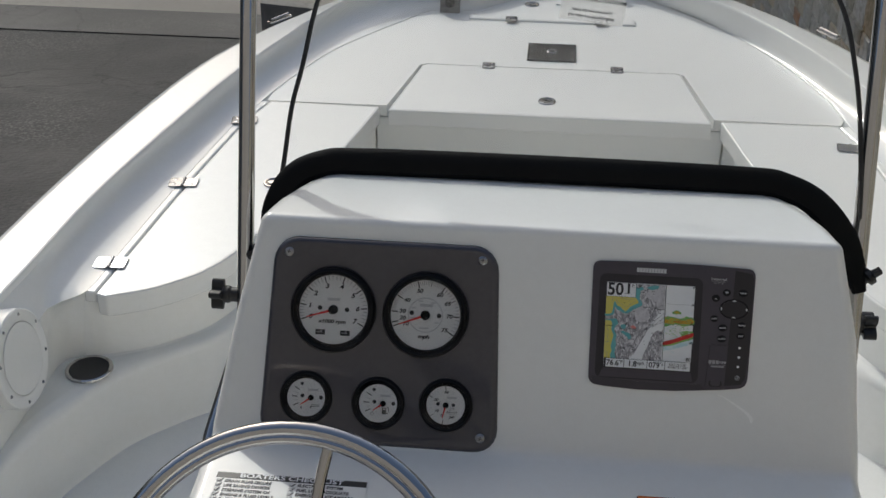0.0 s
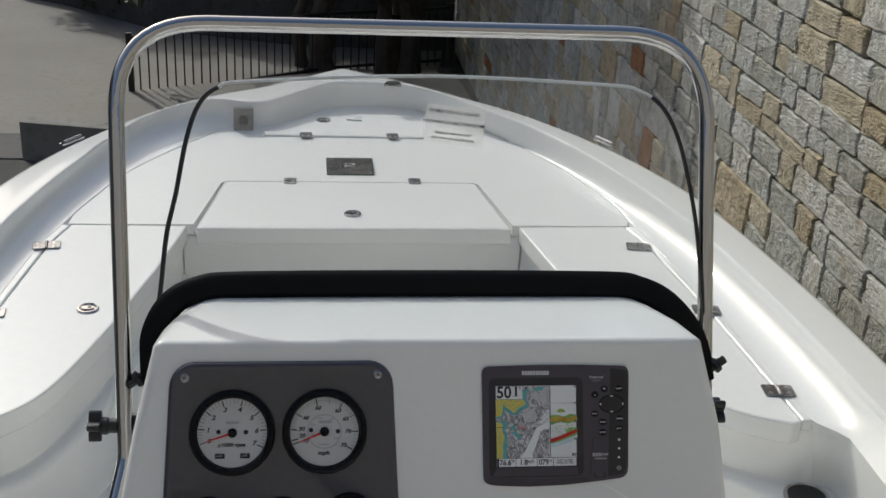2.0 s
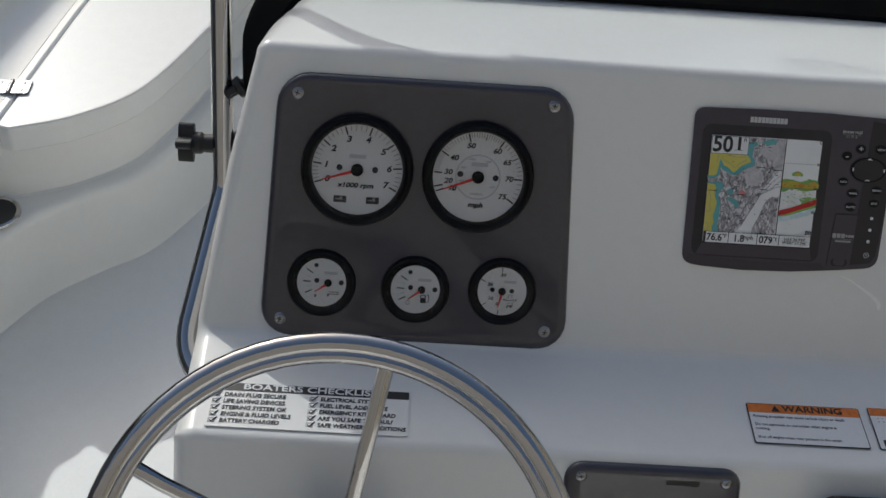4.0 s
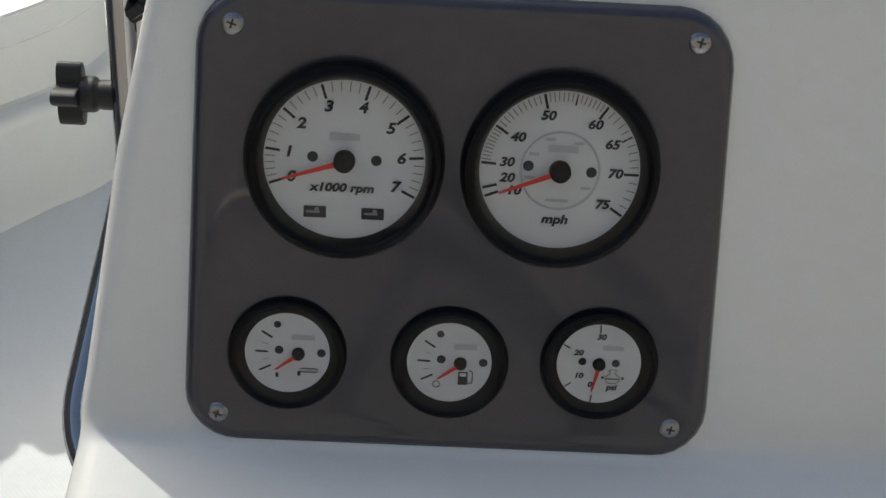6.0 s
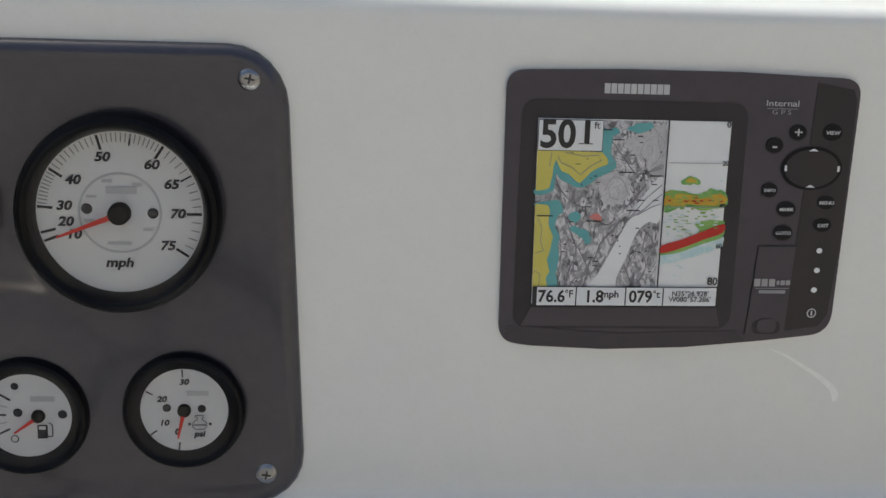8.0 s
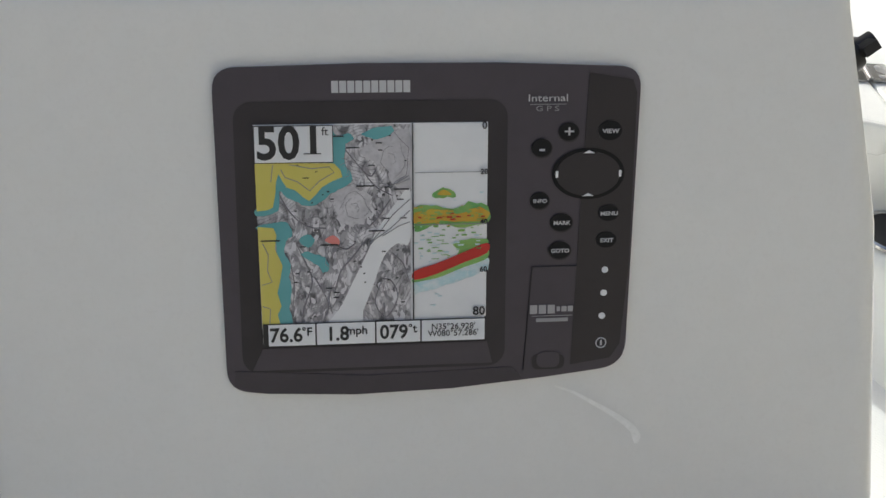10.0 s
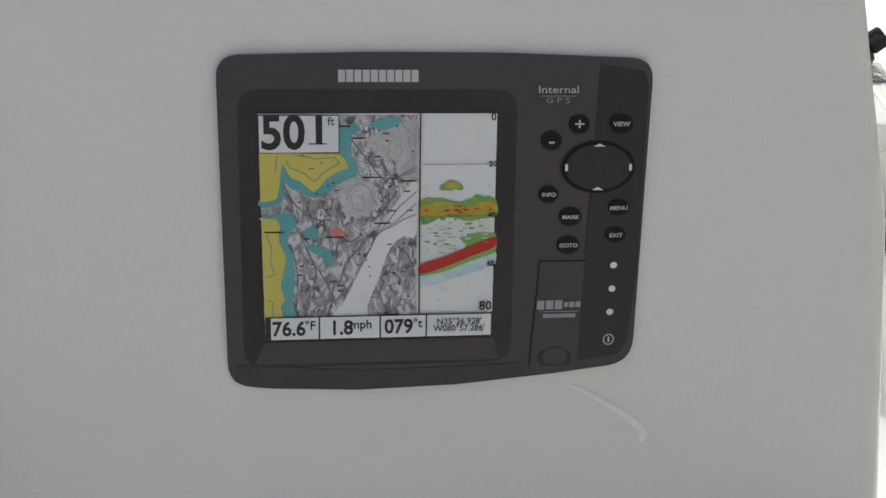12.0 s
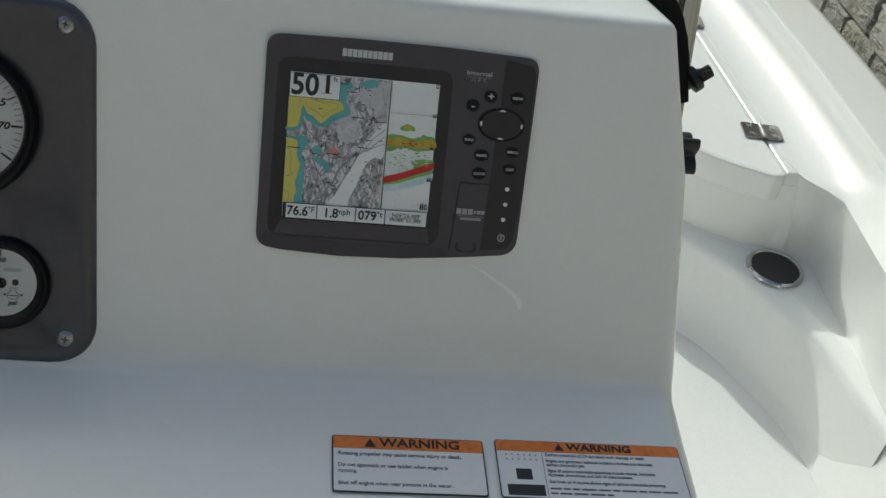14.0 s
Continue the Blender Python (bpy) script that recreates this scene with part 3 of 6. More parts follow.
for i, (y, z, w, r) in enumerate(profile):
    a, c = profile[max(i - 1, 0)], profile[min(i + 1, len(profile) - 1)]
    t = Vector((c[0] - a[0], c[1] - a[1])).normalized()
    inward = Vector((t.y, -t.x))
    arc = []
    for k in range(7):
        th = radians(90 * k / 6)
        arc.append((w - r + r * math.sin(th), r * (1 - math.cos(th))))
    half = [(x, y + inward.x * d, z + inward.y * d) for x, d in arc]
    inner = [((w - r) * f, y, z) for f in (0.0, 0.34, 0.67)]
    row = [(-x, yy, zz) for x, yy, zz in half[::-1]] + [(-x, yy, zz) for x, yy, zz in inner[:0:-1]] + inner + half
    drift = interp(z, [(0.0, -0.008), (0.845, -0.008), (0.95, -0.003), (1.0, 0.0)]) if y < 0.1 else 0.0
    rings.append([bm.verts.new((px + drift, py, pz)) for px, py, pz in row])
for a, b in zip(rings, rings[1:]):
    for k in range(len(a) - 1):
        bm.faces.new((a[k], a[k + 1], b[k + 1], b[k]))
for k in (0, -1):
    middle = bm.verts.new((rings[0][k].co.x, 0.05, 0.6))
    for a, b in zip(rings, rings[1:]):
        bm.faces.new((a[k], b[k], middle))
    bm.faces.new((rings[-1][k], rings[0][k], middle))
part("console_body", bm, CONSOLE, console, weigh=True)

# ---- on the dash: instrument panel and gauges ----
def on_face(x, v, lift=0.0):
    return FACE @ Matrix.Translation((x, v, lift))


def screw(parent, x, y, z, r=0.0065):
    bm = lathe([(0, 0.0016), (r * 0.45, 0.0016), (r * 0.8, 0.0008), (r, -0.0006), (r * 1.02, -0.002)], 20, (x, y, z))
    ob = part("screw", bm, DULL_STEEL, parent)
    # the cross recess is not cut; its shade is painted as black bars
    slot = box(x - r * 0.38, x + r * 0.38, y - r * 0.075, y + r * 0.075, z + 0.0012, z + 0.0019)
    box(x - r * 0.075, x + r * 0.075, y - r * 0.38, y + r * 0.38, z + 0.0012, z + 0.00191, slot)
    part("slot", moved(slot, Matrix.Translation((x, y, 0)) @ pose(0, 0, 0, 0, 0, 30 + 400 * x) @ Matrix.Translation((-x, -y, 0))), INK, ob)
    return ob


def plate_with_lip(outline_rect, r, thick, mat, parent, name, taper=0.0):
    x0, x1, y0, y1 = outline_rect
    bm = bmesh.new()
    rings = []
    for d, z in ((0, -0.004), (0, thick * 0.15), (0.0012, thick * 0.5), (0.0035, thick * 0.85), (0.0065, thick), (0.0095, thick * 0.94), (0.0120, thick * 0.80)):
        rings.append([bm.verts.new((x * (1 - taper * y), y, z)) for x, y in rounded(x0 + d, x1 - d, y0 + d, y1 - d, r - d)])
    for p, q in zip(rings, rings[1:]):
        for i in range(len(p)):
            bm.faces.new((p[i], p[(i + 1) % len(p)], q[(i + 1) % len(p)], q[i]))
    bm.faces.new(rings[-1])
    return part(name, bm, mat, parent)


panel = empty("instrument_panel", on_face(-0.1830, -0.0385))
tagged(panel, "dark grey moulded gauge panel screwed to the dash", "panel")
plate_with_lip((-0.1410, 0.1416, -0.1254, 0.1252), 0.0305, 0.0062, PANEL, panel, "panel_plate", 0.30)
for x, y in ((-0.118, 0.1060), (0.118, 0.1080), (-0.1265, -0.1075), (0.1255, -0.106)):
    screw(panel, x, y, 0.005)


def ring_mark(bm, angle, r0, r1, w, z):
    a = radians(angle)
    u, n = Vector((math.cos(a), math.sin(a), 0)), Vector((-math.sin(a), math.cos(a), 0))
    vs = [bm.verts.new(u * r + n * s * w / 2 + Vector((0, 0, z))) for r, s in ((r0, -1), (r1, -1), (r1, 1), (r0, 1))]
    bm.faces.new(vs)


def gauge(name, label, x, v, R, dial_r, hub=(0.0, 0.0)):
    g = empty(name, on_face(x, v, 0.0030) if R > 0.04 else on_face(x + 0.0007, v - 0.0006, 0.0030))
    tagged(g, label, "gauge", group="gauges in the panel")
    k = R / 0.052
    part("bezel", lathe([(R * 0.985, -0.004), (R, 0.002), (R * 0.992, 0.0075 * k), (R * 0.955, 0.0115 * k), (R * 0.91, 0.0125 * k), (R * 0.865, 0.011 * k), (dial_r * 1.012, 0.0045 * k), (dial_r * 1.0, 0.0015)], 64), GLOSS_BLACK, g)
    part("dial", lathe([(0, 0.0022), (dial_r * 1.02, 0.0022)], 48), DIAL, g, "white printed dial")
    part("hub_cap", lathe([(0, 0.0085 * k), (R * 0.085, 0.0085 * k), (R * 0.105, 0.0075 * k), (R * 0.11, 0.0025)], 28, (hub[0], hub[1], 0)), RUBBER, g)
    lens = part("lens", lathe([(0, 0.0118 * k), (R * 0.45, 0.0116 * k), (R * 0.895, 0.0108 * k), (R * 0.895, 0.0098 * k), (0, 0.0108 * k)], 48), LENS, g, "clear domed lens")
    lens.visible_shadow = False
    return g


def needle(g, angle, length, w, hub=(0, 0), z=0.006):
    a = radians(angle)
    bm = bmesh.new()
    u, n = Vector((math.cos(a), math.sin(a), 0)), Vector((-math.sin(a), math.cos(a), 0))
    base = Vector((hub[0], hub[1], 0))
    lo = [base + n * w, base + u * length + n * w * 0.35, base + u * length - n * w * 0.35, base - n * w]
    vs = [bm.verts.new(p + Vector((0, 0, z + d))) for d in (0, 0.0008) for p in lo]
    for f in ((4, 5, 6, 7), (0, 3, 2, 1), (0, 1, 5, 4), (1, 2, 6, 5), (2, 3, 7, 6), (3, 0, 4, 7)):
        bm.faces.new([vs[i] for i in f])
    part("needle", bm, RED, g, "red needle", smooth=False)


def dots(g, spots, z=0.0026):
    for x, y, r in spots:
        part("warning_light", lathe([(0, z + 0.0006), (r * 0.8, z + 0.0005), (r, z)], 20, (x, y, 0)), INK, g)


def bar(parent, x, y, w, h, mat, z, name="printed_bar"):
    return part(name, box(x - w / 2, x + w / 2, y - h / 2, y + h / 2, z, z + 0.0003), mat, parent, smooth=False)


def marks(g, angles, r0, r1, w, mat, name="scale_mark", hub=(0, 0)):
    for some in ([angles] if name == "fine_marks" else [[a] for a in angles]):
        bm = bmesh.new()
        for a in some:
            ring_mark(bm, a, r0, r1, w, 0.0027)
        part(name, moved(bm, Matrix.Translation((hub[0], hub[1], 0))), mat, g, smooth=False)


def between(stops, n):
    return [a + (b - a) * k / n for a, b in zip(stops, stops[1:]) for k in range(1, n)]


tach = gauge("tachometer", "round black-rimmed tachometer with a white dial and red needle", -0.243, 0.0, 0.0522, 0.0418)
stops = [199, 173, 140.6, 107.6, 72.6, 37.6, 4.6, -26]
marks(tach, stops, 0.0335, 0.0412, 0.0014, INK)
marks(tach, between(stops, 5), 0.036, 0.0412, 0.0006, GREY_INK, "fine_marks")
for i, a in enumerate(stops):
    words(str(i), 0.0078, (0.0293 * math.cos(radians(a)), 0.0293 * math.sin(radians(a)), 0.0028), INK, tach, "numeral", lean=0.2, bold=0.00028, squeeze=1.18)
words("x1000 rpm", 0.0062, (-0.001, -0.0145, 0.0028), INK, tach, "numeral", lean=0.2, bold=0.00024, squeeze=1.2)
bar(tach, 0.0, 0.0125, 0.0155, 0.0036, PALE_INK, 0.0026)
dots(tach, [(-0.0165, 0.0015, 0.0028), (0.0165, 0.0008, 0.0028)])
for x in (-0.0148, 0.0155):
    w = bar(tach, x, -0.0278, 0.0118, 0.0062, INK, 0.0026, "warning_window")
    bar(w, x - 0.001, -0.0278, 0.0072, 0.0012, GREY_INK, 0.0029)
    bar(w, x + 0.001, -0.0262, 0.0022, 0.0016, GREY_INK, 0.0029)
needle(tach, 197.5, 0.0335, 0.0016)

speedo = gauge("speedometer", "round black-rimmed speedometer with a white dial and red needle", -0.131, 0.0, 0.0522, 0.0418)
stops = [201.5, 195, 176, 147, 105, 57, 28.5, -0.5, -33.5]
marks(speedo, [stops[i] for i in (0, 1, 2, 3, 4, 5, 7, 8)], 0.0335, 0.0412, 0.0014, INK)
for a in (28.5, 81):
    marks(speedo, [a], 0.0350, 0.0412, 0.0009, INK, "scale_mark")
marks(speedo, between(stops[2:5], 10) + between(stops[4:6], 14) + between(stops[5:], 5), 0.0365, 0.0412, 0.0006, GREY_INK, "fine_marks")
for text, a, r in (("10", 206, 0.0262), ("20", 190, 0.0278), ("30", 173, 0.0282), ("40", 144, 0.0285), ("50", 106, 0.0298), ("60", 57, 0.0298), ("65", 30, 0.0300), ("70", -0.5, 0.0288), ("75", -36, 0.0290)):
    words(text, 0.0066, (r * math.cos(radians(a)), r * math.sin(radians(a)), 0.0028), INK, speedo, "numeral", lean=0.2, bold=0.00024, squeeze=1.15)
words("mph", 0.0066, (-0.001, -0.0262, 0.0028), INK, speedo, "numeral", lean=0.2, bold=0.00024, squeeze=1.2)
part("inner_ring", lathe([(0.0199, 0.0026), (0.0205, 0.0028), (0.0211, 0.0026)], 56), PALE_INK, speedo)
bar(speedo, 0.001, 0.0118, 0.0155, 0.0036, PALE_INK, 0.0026)
for x, y in ((-0.006, 0.0165), (0.009, 0.0150), (-0.014, 0.0085), (0.014, -0.0085), (-0.0005, -0.0158), (-0.0155, -0.004)):
    bar(speedo, x, y, 0.0052 if y > -0.012 else 0.012, 0.0016, PALE_INK, 0.0026)
dots(speedo, [(-0.0165, 0.002, 0.0028), (0.0165, 0.0, 0.0028)])
needle(speedo, 201.5, 0.0335, 0.0016)

SMALL, SMALL_DIAL = 0.0325, 0.0230
trim_gauge = gauge("trim_gauge", "small round trim gauge with a white dial", -0.272, -0.108, SMALL, SMALL_DIAL, (0.006, 0.0))
fuel_gauge = gauge("fuel_gauge", "small round fuel gauge with a white dial", -0.1835, -0.1095, SMALL, SMALL_DIAL, (0.006, 0.0))
oil_gauge = gauge("pressure_gauge", "small round pressure gauge with a white dial", -0.1015, -0.1065, SMALL, SMALL_DIAL, (0.0, 0.0))
for g in (trim_gauge, fuel_gauge):
    marks(g, (148, 178, 206), 0.0165, 0.0235, 0.0011, INK, hub=(0.006, 0))
    marks(g, (163, 192), 0.0165, 0.0205, 0.0004, GREY_INK, "fine_marks", hub=(0.006, 0))
    dots(g, [(-0.0045, 0.0018, 0.0024), (0.0185, 0.0008, 0.0024), (-0.0055, 0.0165, 0.0020)])
    bar(g, 0.0085, 0.0095, 0.0125, 0.0028, PALE_INK, 0.0026)
    needle(g, 216, 0.0150, 0.0012, (0.006, 0.0), 0.0045)
# fuel pump sign and engine sign
pump = bar(fuel_gauge, 0.0078, -0.0088, 0.0052, 0.0076, INK, 0.0026, "fuel_pump_sign")
bar(pump, 0.0078, -0.0066, 0.0034, 0.0018, DIAL, 0.0029)
part("hose_sign", tube(bent([(0.0104, -0.0115, 0.0028), (0.0130, -0.0115, 0.0028), (0.0130, -0.005, 0.0028), (0.0112, -0.0038, 0.0028)], 0.001, 4), 0.0003, 6), INK, fuel_gauge)
part("empty_sign", tube([(-0.0066 + 0.0019 * math.cos(a / 10 * math.tau), -0.0128 + 0.0019 * math.sin(a / 10 * math.tau), 0.0028) for a in range(10)], 0.00025, 6, closed=True), INK, fuel_gauge)
for x, y, s in ((-0.0055, -0.0128, 1), (0.0065, -0.0115, 1)):
    bar(trim_gauge, x, y, 0.0016, 0.0026, INK, 0.0026)
part("engine_sign", tube([(0.0072, -0.0085, 0.0028), (0.0165, -0.0085, 0.0028), (0.0165, -0.0105, 0.0028), (0.0072, -0.0105, 0.0028)], 0.0003, 6, closed=True), INK, trim_gauge)
marks(oil_gauge, (92, 152, 218, 262), 0.0185, 0.0228, 0.0008, INK)
for text, x, y in (("30", 0.0, 0.0158), ("20", -0.0118, 0.0062), ("10", -0.0108, -0.0072), ("0", -0.0042, -0.0122), ("psi", 0.0078, -0.0135)):
    words(text, 0.0044, (x, y, 0.0028), INK, oil_gauge, "numeral", lean=0.2, bold=0.00015, squeeze=1.15)
dots(oil_gauge, [(-0.0092, 0.0012, 0.0022), (0.0092, 0.0008, 0.0022)])
bar(oil_gauge, 0.0072, 0.0095, 0.0115, 0.0026, PALE_INK, 0.0026)
sign = [(0.0042, -0.0074), (0.0058, -0.0058), (0.0066, -0.0055), (0.0066, -0.0040), (0.0058, -0.0040), (0.0058, -0.0030), (0.0102, -0.0030), (0.0102, -0.0040), (0.0094, -0.0040), (0.0094, -0.0055), (0.0102, -0.0058), (0.0118, -0.0074), (0.0118, -0.0094), (0.0102, -0.0108), (0.0058, -0.0108), (0.0042, -0.0094)]
part("engine_sign", tube([(x, y, 0.0028) for x, y in sign], 0.0002, 6, closed=True), INK, oil_gauge)
bar(oil_gauge, 0.0080, -0.0084, 0.0068, 0.0005, INK, 0.0026)
for x in (0.0026, 0.0136):
    bar(oil_gauge, x, -0.0078, 0.0014, 0.0014, INK, 0.0026)
needle(oil_gauge, 258, 0.0155, 0.0012, z=0.0045)

# ---- printed dummy chartplotter, a flat display card ----
UX, UV = 0.1605, 0.003
unit = empty("chartplotter_card", on_face(UX, UV, 0.0))
tagged(unit, "flat printed display card of a grey chartplotter on the dash", "display card")


def U(px, py):
    """Place on the card from pixel positions in the camera's view."""
    return (0.085 + (px - 478) / 414 * 0.1012 - UX, 0.052 - (py - 218) / 400 * 0.0985 - UV)


def card_outline():
    """The card's edge: bowed top and foot, round corners."""
    corners = [(-0.0945, 0.0742, 0.010), (-0.03, 0.0758, 0), (0.03, 0.0757, 0), (0.0955, 0.0735, 0.010), (0.0925, -0.0668, 0.012), (0.055, -0.0712, 0), (0.01, -0.0752, 0), (-0.035, -0.0764, 0), (-0.075, -0.0745, 0), (-0.0932, -0.0722, 0.010)]
    out, n = [], len(corners)
    for i, (x, y, r) in enumerate(corners):
        if not r:
            out.append((x, y))
            continue
        p = Vector((x, y))
        u, w = (Vector(corners[i - 1][:2]) - p).normalized(), (Vector(corners[(i + 1) % n][:2]) - p).normalized()
        for k in range(7):
            t = k / 6
            q = (p + u * r) * (1 - t) ** 2 + p * 2 * t * (1 - t) + (p + w * r) * t * t
            out.append((q.x, q.y))
    return out[::-1]


def flat(name, outline, z, mat, parent=None, label="", thick=0.0003):
    return part(name, prism(outline, z, z + thick), mat, parent or unit, label, smooth=False)


flat("card_body", card_outline(), 0.0002, PRINT, label="matt dark grey printed card", thick=0.0022)
sx0, sx1 = U(470, 0)[0], U(893, 0)[0]
sy1, sy0 = U(0, 215)[1], U(0, 622)[1]
flat("bezel_print", rounded(sx0 - 0.0085, sx1 + 0.0090, sy0 - 0.014, sy1 + 0.0100, 0.008), 0.0024, PRINT_DARK)
MID_PRINT = material("printed_mid_grey", (0.046, 0.038, 0.049), 0.42, grain=((0.041, 0.034, 0.044), 14.0, 90.0, 0.93))
flat("foot_print", [(-0.0890, -0.0630), (-0.0290, -0.0672), (0.0380, -0.0655), (0.0440, -0.0715), (0.010, -0.0750), (-0.035, -0.0762), (-0.075, -0.0743), (-0.0905, -0.0705)][::-1], 0.0025, MID_PRINT)
flat("lower_bezel_print", [(sx0 - 0.004, sy0 - 0.0125), (sx1 + 0.003, sy0 - 0.0125), (sx1 + 0.0005, sy0 - 0.002), (sx0 + 0.001, sy0 - 0.002)], 0.0028, PRINT)
screen = flat("screen_print", [(sx0, sy1), (sx0 + 0.0012, sy0), (sx1 - 0.0012, sy0), (sx1, sy1)][::-1], 0.0031, PRINT_WHITE, label="printed screen with a chart and sonar picture")

# chart colours
RELIEF = material("printed_relief", (0.40, 0.39, 0.42), 0.4)
nt = RELIEF.node_tree
co = nt.nodes.new("ShaderNodeTexCoord")
mp = nt.nodes.new("ShaderNodeMapping")
mp.inputs["Rotation"].default_value = (0, 0, 0.7)
mp.inputs["Scale"].default_value = (1.0, 0.55, 1.0)
nz = nt.nodes.new("ShaderNodeTexNoise")
nz.inputs["Scale"].default_value, nz.inputs["Detail"].default_value, nz.inputs["Distortion"].default_value = 170.0, 8.0, 1.6
cr = nt.nodes.new("ShaderNodeValToRGB")
cr.color_ramp.elements[0].position, cr.color_ramp.elements[0].color = 0.36, (0.13, 0.125, 0.135, 1)
cr.color_ramp.elements[1].position, cr.color_ramp.elements[1].color = 0.62, (0.70, 0.69, 0.71, 1)
mid_stop = cr.color_ramp.elements.new(0.48)
mid_stop.color = (0.42, 0.41, 0.43, 1)
nt.links.new(co.outputs["Object"], mp.inputs["Vector"])
nt.links.new(mp.outputs[0], nz.inputs["Vector"])
nt.links.new(nz.outputs["Fac"], cr.inputs["Fac"])
lines = nt.nodes.new("ShaderNodeTexNoise")
lines.inputs["Scale"].default_value, lines.inputs["Detail"].default_value = 38.0, 1.5
nt.links.new(co.outputs["Object"], lines.inputs["Vector"])
many = nt.nodes.new("ShaderNodeMath")
many.operation = "MULTIPLY"
many.inputs[1].default_value = 30.0
nt.links.new(lines.outputs["Fac"], many.inputs[0])
fold = nt.nodes.new("ShaderNodeMath")
fold.operation = "PINGPONG"
fold.inputs[1].default_value = 0.5
nt.links.new(many.outputs[0], fold.inputs[0])
thin = nt.nodes.new("ShaderNodeMapRange")
thin.inputs["From Min"].default_value, thin.inputs["From Max"].default_value = 0.04, 0.14
thin.inputs["To Min"].default_value, thin.inputs["To Max"].default_value = 0.55, 1.0
nt.links.new(fold.outputs[0], thin.inputs["Value"])
dark = nt.nodes.new("ShaderNodeMix")
dark.data_type, dark.blend_type = "RGBA", "MULTIPLY"
dark.inputs[0].default_value = 1.0
nt.links.new(cr.outputs[0], dark.inputs[6])
nt.links.new(thin.outputs[0], dark.inputs[7])
nt.links.new(dark.outputs[2], nt.nodes["Principled BSDF"].inputs["Base Color"])
LAND = material("printed_yellow", (0.62, 0.55, 0.12), 0.4, grain=((0.66, 0.58, 0.14), 40.0, 300.0, 0.97))
WATER = material("printed_teal", (0.10, 0.36, 0.38), 0.4, grain=((0.14, 0.42, 0.43), 60.0, 300.0, 0.95))
SONAR_O = material("printed_orange", (0.62, 0.32, 0.03), 0.4, grain=((0.60, 0.44, 0.05), 120.0, 400.0, 0.9))
SONAR_G = material("printed_green", (0.14, 0.40, 0.12), 0.4, grain=((0.28, 0.48, 0.12), 140.0, 400.0, 0.9))
SONAR_R = material("printed_red", (0.50, 0.02, 0.015), 0.4)
SONAR_B = material("printed_pale_blue", (0.45, 0.66, 0.70), 0.4, grain=((0.70, 0.77, 0.78), 200.0, 500.0, 1.0))


def chart(name, pts, mat, z, smooth_it=True, rough=0.0):
    """A printed area of the screen, drawn on the card's grid."""
    out = [U(x, y) for x, y in pts]
    if smooth_it:
        out = [(p.x, p.y) for p in smooth_path([(x, y, 0) for x, y in out], 3, closed=True)]
    if rough:
        rnd = random.Random(len(pts) * 7 + int(pts[0][0]))
        out = [(x + rnd.uniform(-rough, rough), y + rnd.uniform(-rough, rough)) for x, y in out]
    bm = bmesh.new()
    vs = [bm.verts.new((x, y, z)) for x, y in out]
    bm.faces.new(vs)
    if bm.faces[:][0].normal.z < 0 if not bm.faces.ensure_lookup_table() else False:
        bmesh.ops.reverse_faces(bm, faces=bm.faces)
    me = bpy.data.meshes.new(name)
    bm.normal_update()
    bm.to_mesh(me)
    bm.free()
    me.materials.append(mat)
    ob = new(name, me)
    ob.parent = screen
    return ob


def S(px, py):
    """Pixel positions in another camera view, where the screen stands a little askew, to those of U."""
    a, b = 0.5, 0.5
    for _ in range(4):
        b = (py - 220.5 + 2 * a) / (397.5 - 10 * a)
        a = (px - 497 - 11 * b) / (424 - 19 * b)
    return (470 + 423 * a + 5 * b * (1 - 2 * a), 215 + 407 * b)


def area(name, pts, mat, z, smooth_it=True, rough=0.0):
    return chart(name, [S(x, y) for x, y in pts], mat, z, smooth_it, rough)


PALE_PRINT = material("printed_pale_grey", (0.60, 0.59, 0.61), 0.4, grain=((0.48, 0.47, 0.49), 150.0, 500.0, 0.9))
SHADE_PRINT = material("printed_shadow", (0.24, 0.225, 0.245), 0.4)
LINE_PRINT = material("printed_line", (0.36, 0.355, 0.37), 0.4)
area("chart_relief", [(498, 222), (778, 221), (778, 580), (506, 588)], RELIEF, 0.0036, False)
area("chart_light", [(690, 262), (720, 245), (776, 230), (777, 334), (752, 328), (735, 302), (708, 288)], PALE_PRINT, 0.0038, rough=0.0012)
area("chart_light", [(640, 345), (672, 330), (700, 345), (706, 372), (690, 398), (660, 400), (642, 380)], PALE_PRINT, 0.0038, rough=0.0016)
area("chart_water", [(634, 288), (636, 228), (645, 242), (668, 236), (676, 246), (662, 256), (660, 290), (672, 310), (668, 325), (645, 336), (628, 346), (612, 359), (590, 363), (568, 355), (552, 346), (543, 338), (539, 372), (502, 381), (500, 368), (534, 335), (536, 303), (560, 298)], WATER, 0.0040, rough=0.0004)
area("chart_water", [(502, 398), (545, 391), (558, 400), (563, 415), (552, 426), (550, 450), (561, 470), (556, 490), (561, 520), (556, 550), (563, 582), (534, 585), (530, 500), (535, 440), (528, 420), (503, 406)], WATER, 0.0040, rough=0.0004)
area("chart_water", [(578, 450), (590, 446), (612, 452), (625, 460), (629, 478), (618, 483), (608, 470), (590, 460)], WATER, 0.0040, rough=0.0004)
area("chart_water", [(690, 236), (720, 227), (744, 224), (746, 236), (720, 246), (700, 243)], WATER, 0.0040, rough=0.0004)
area("chart_water", [(575, 425), (590, 415), (604, 424), (592, 438)], WATER, 0.0040, rough=0.0003)
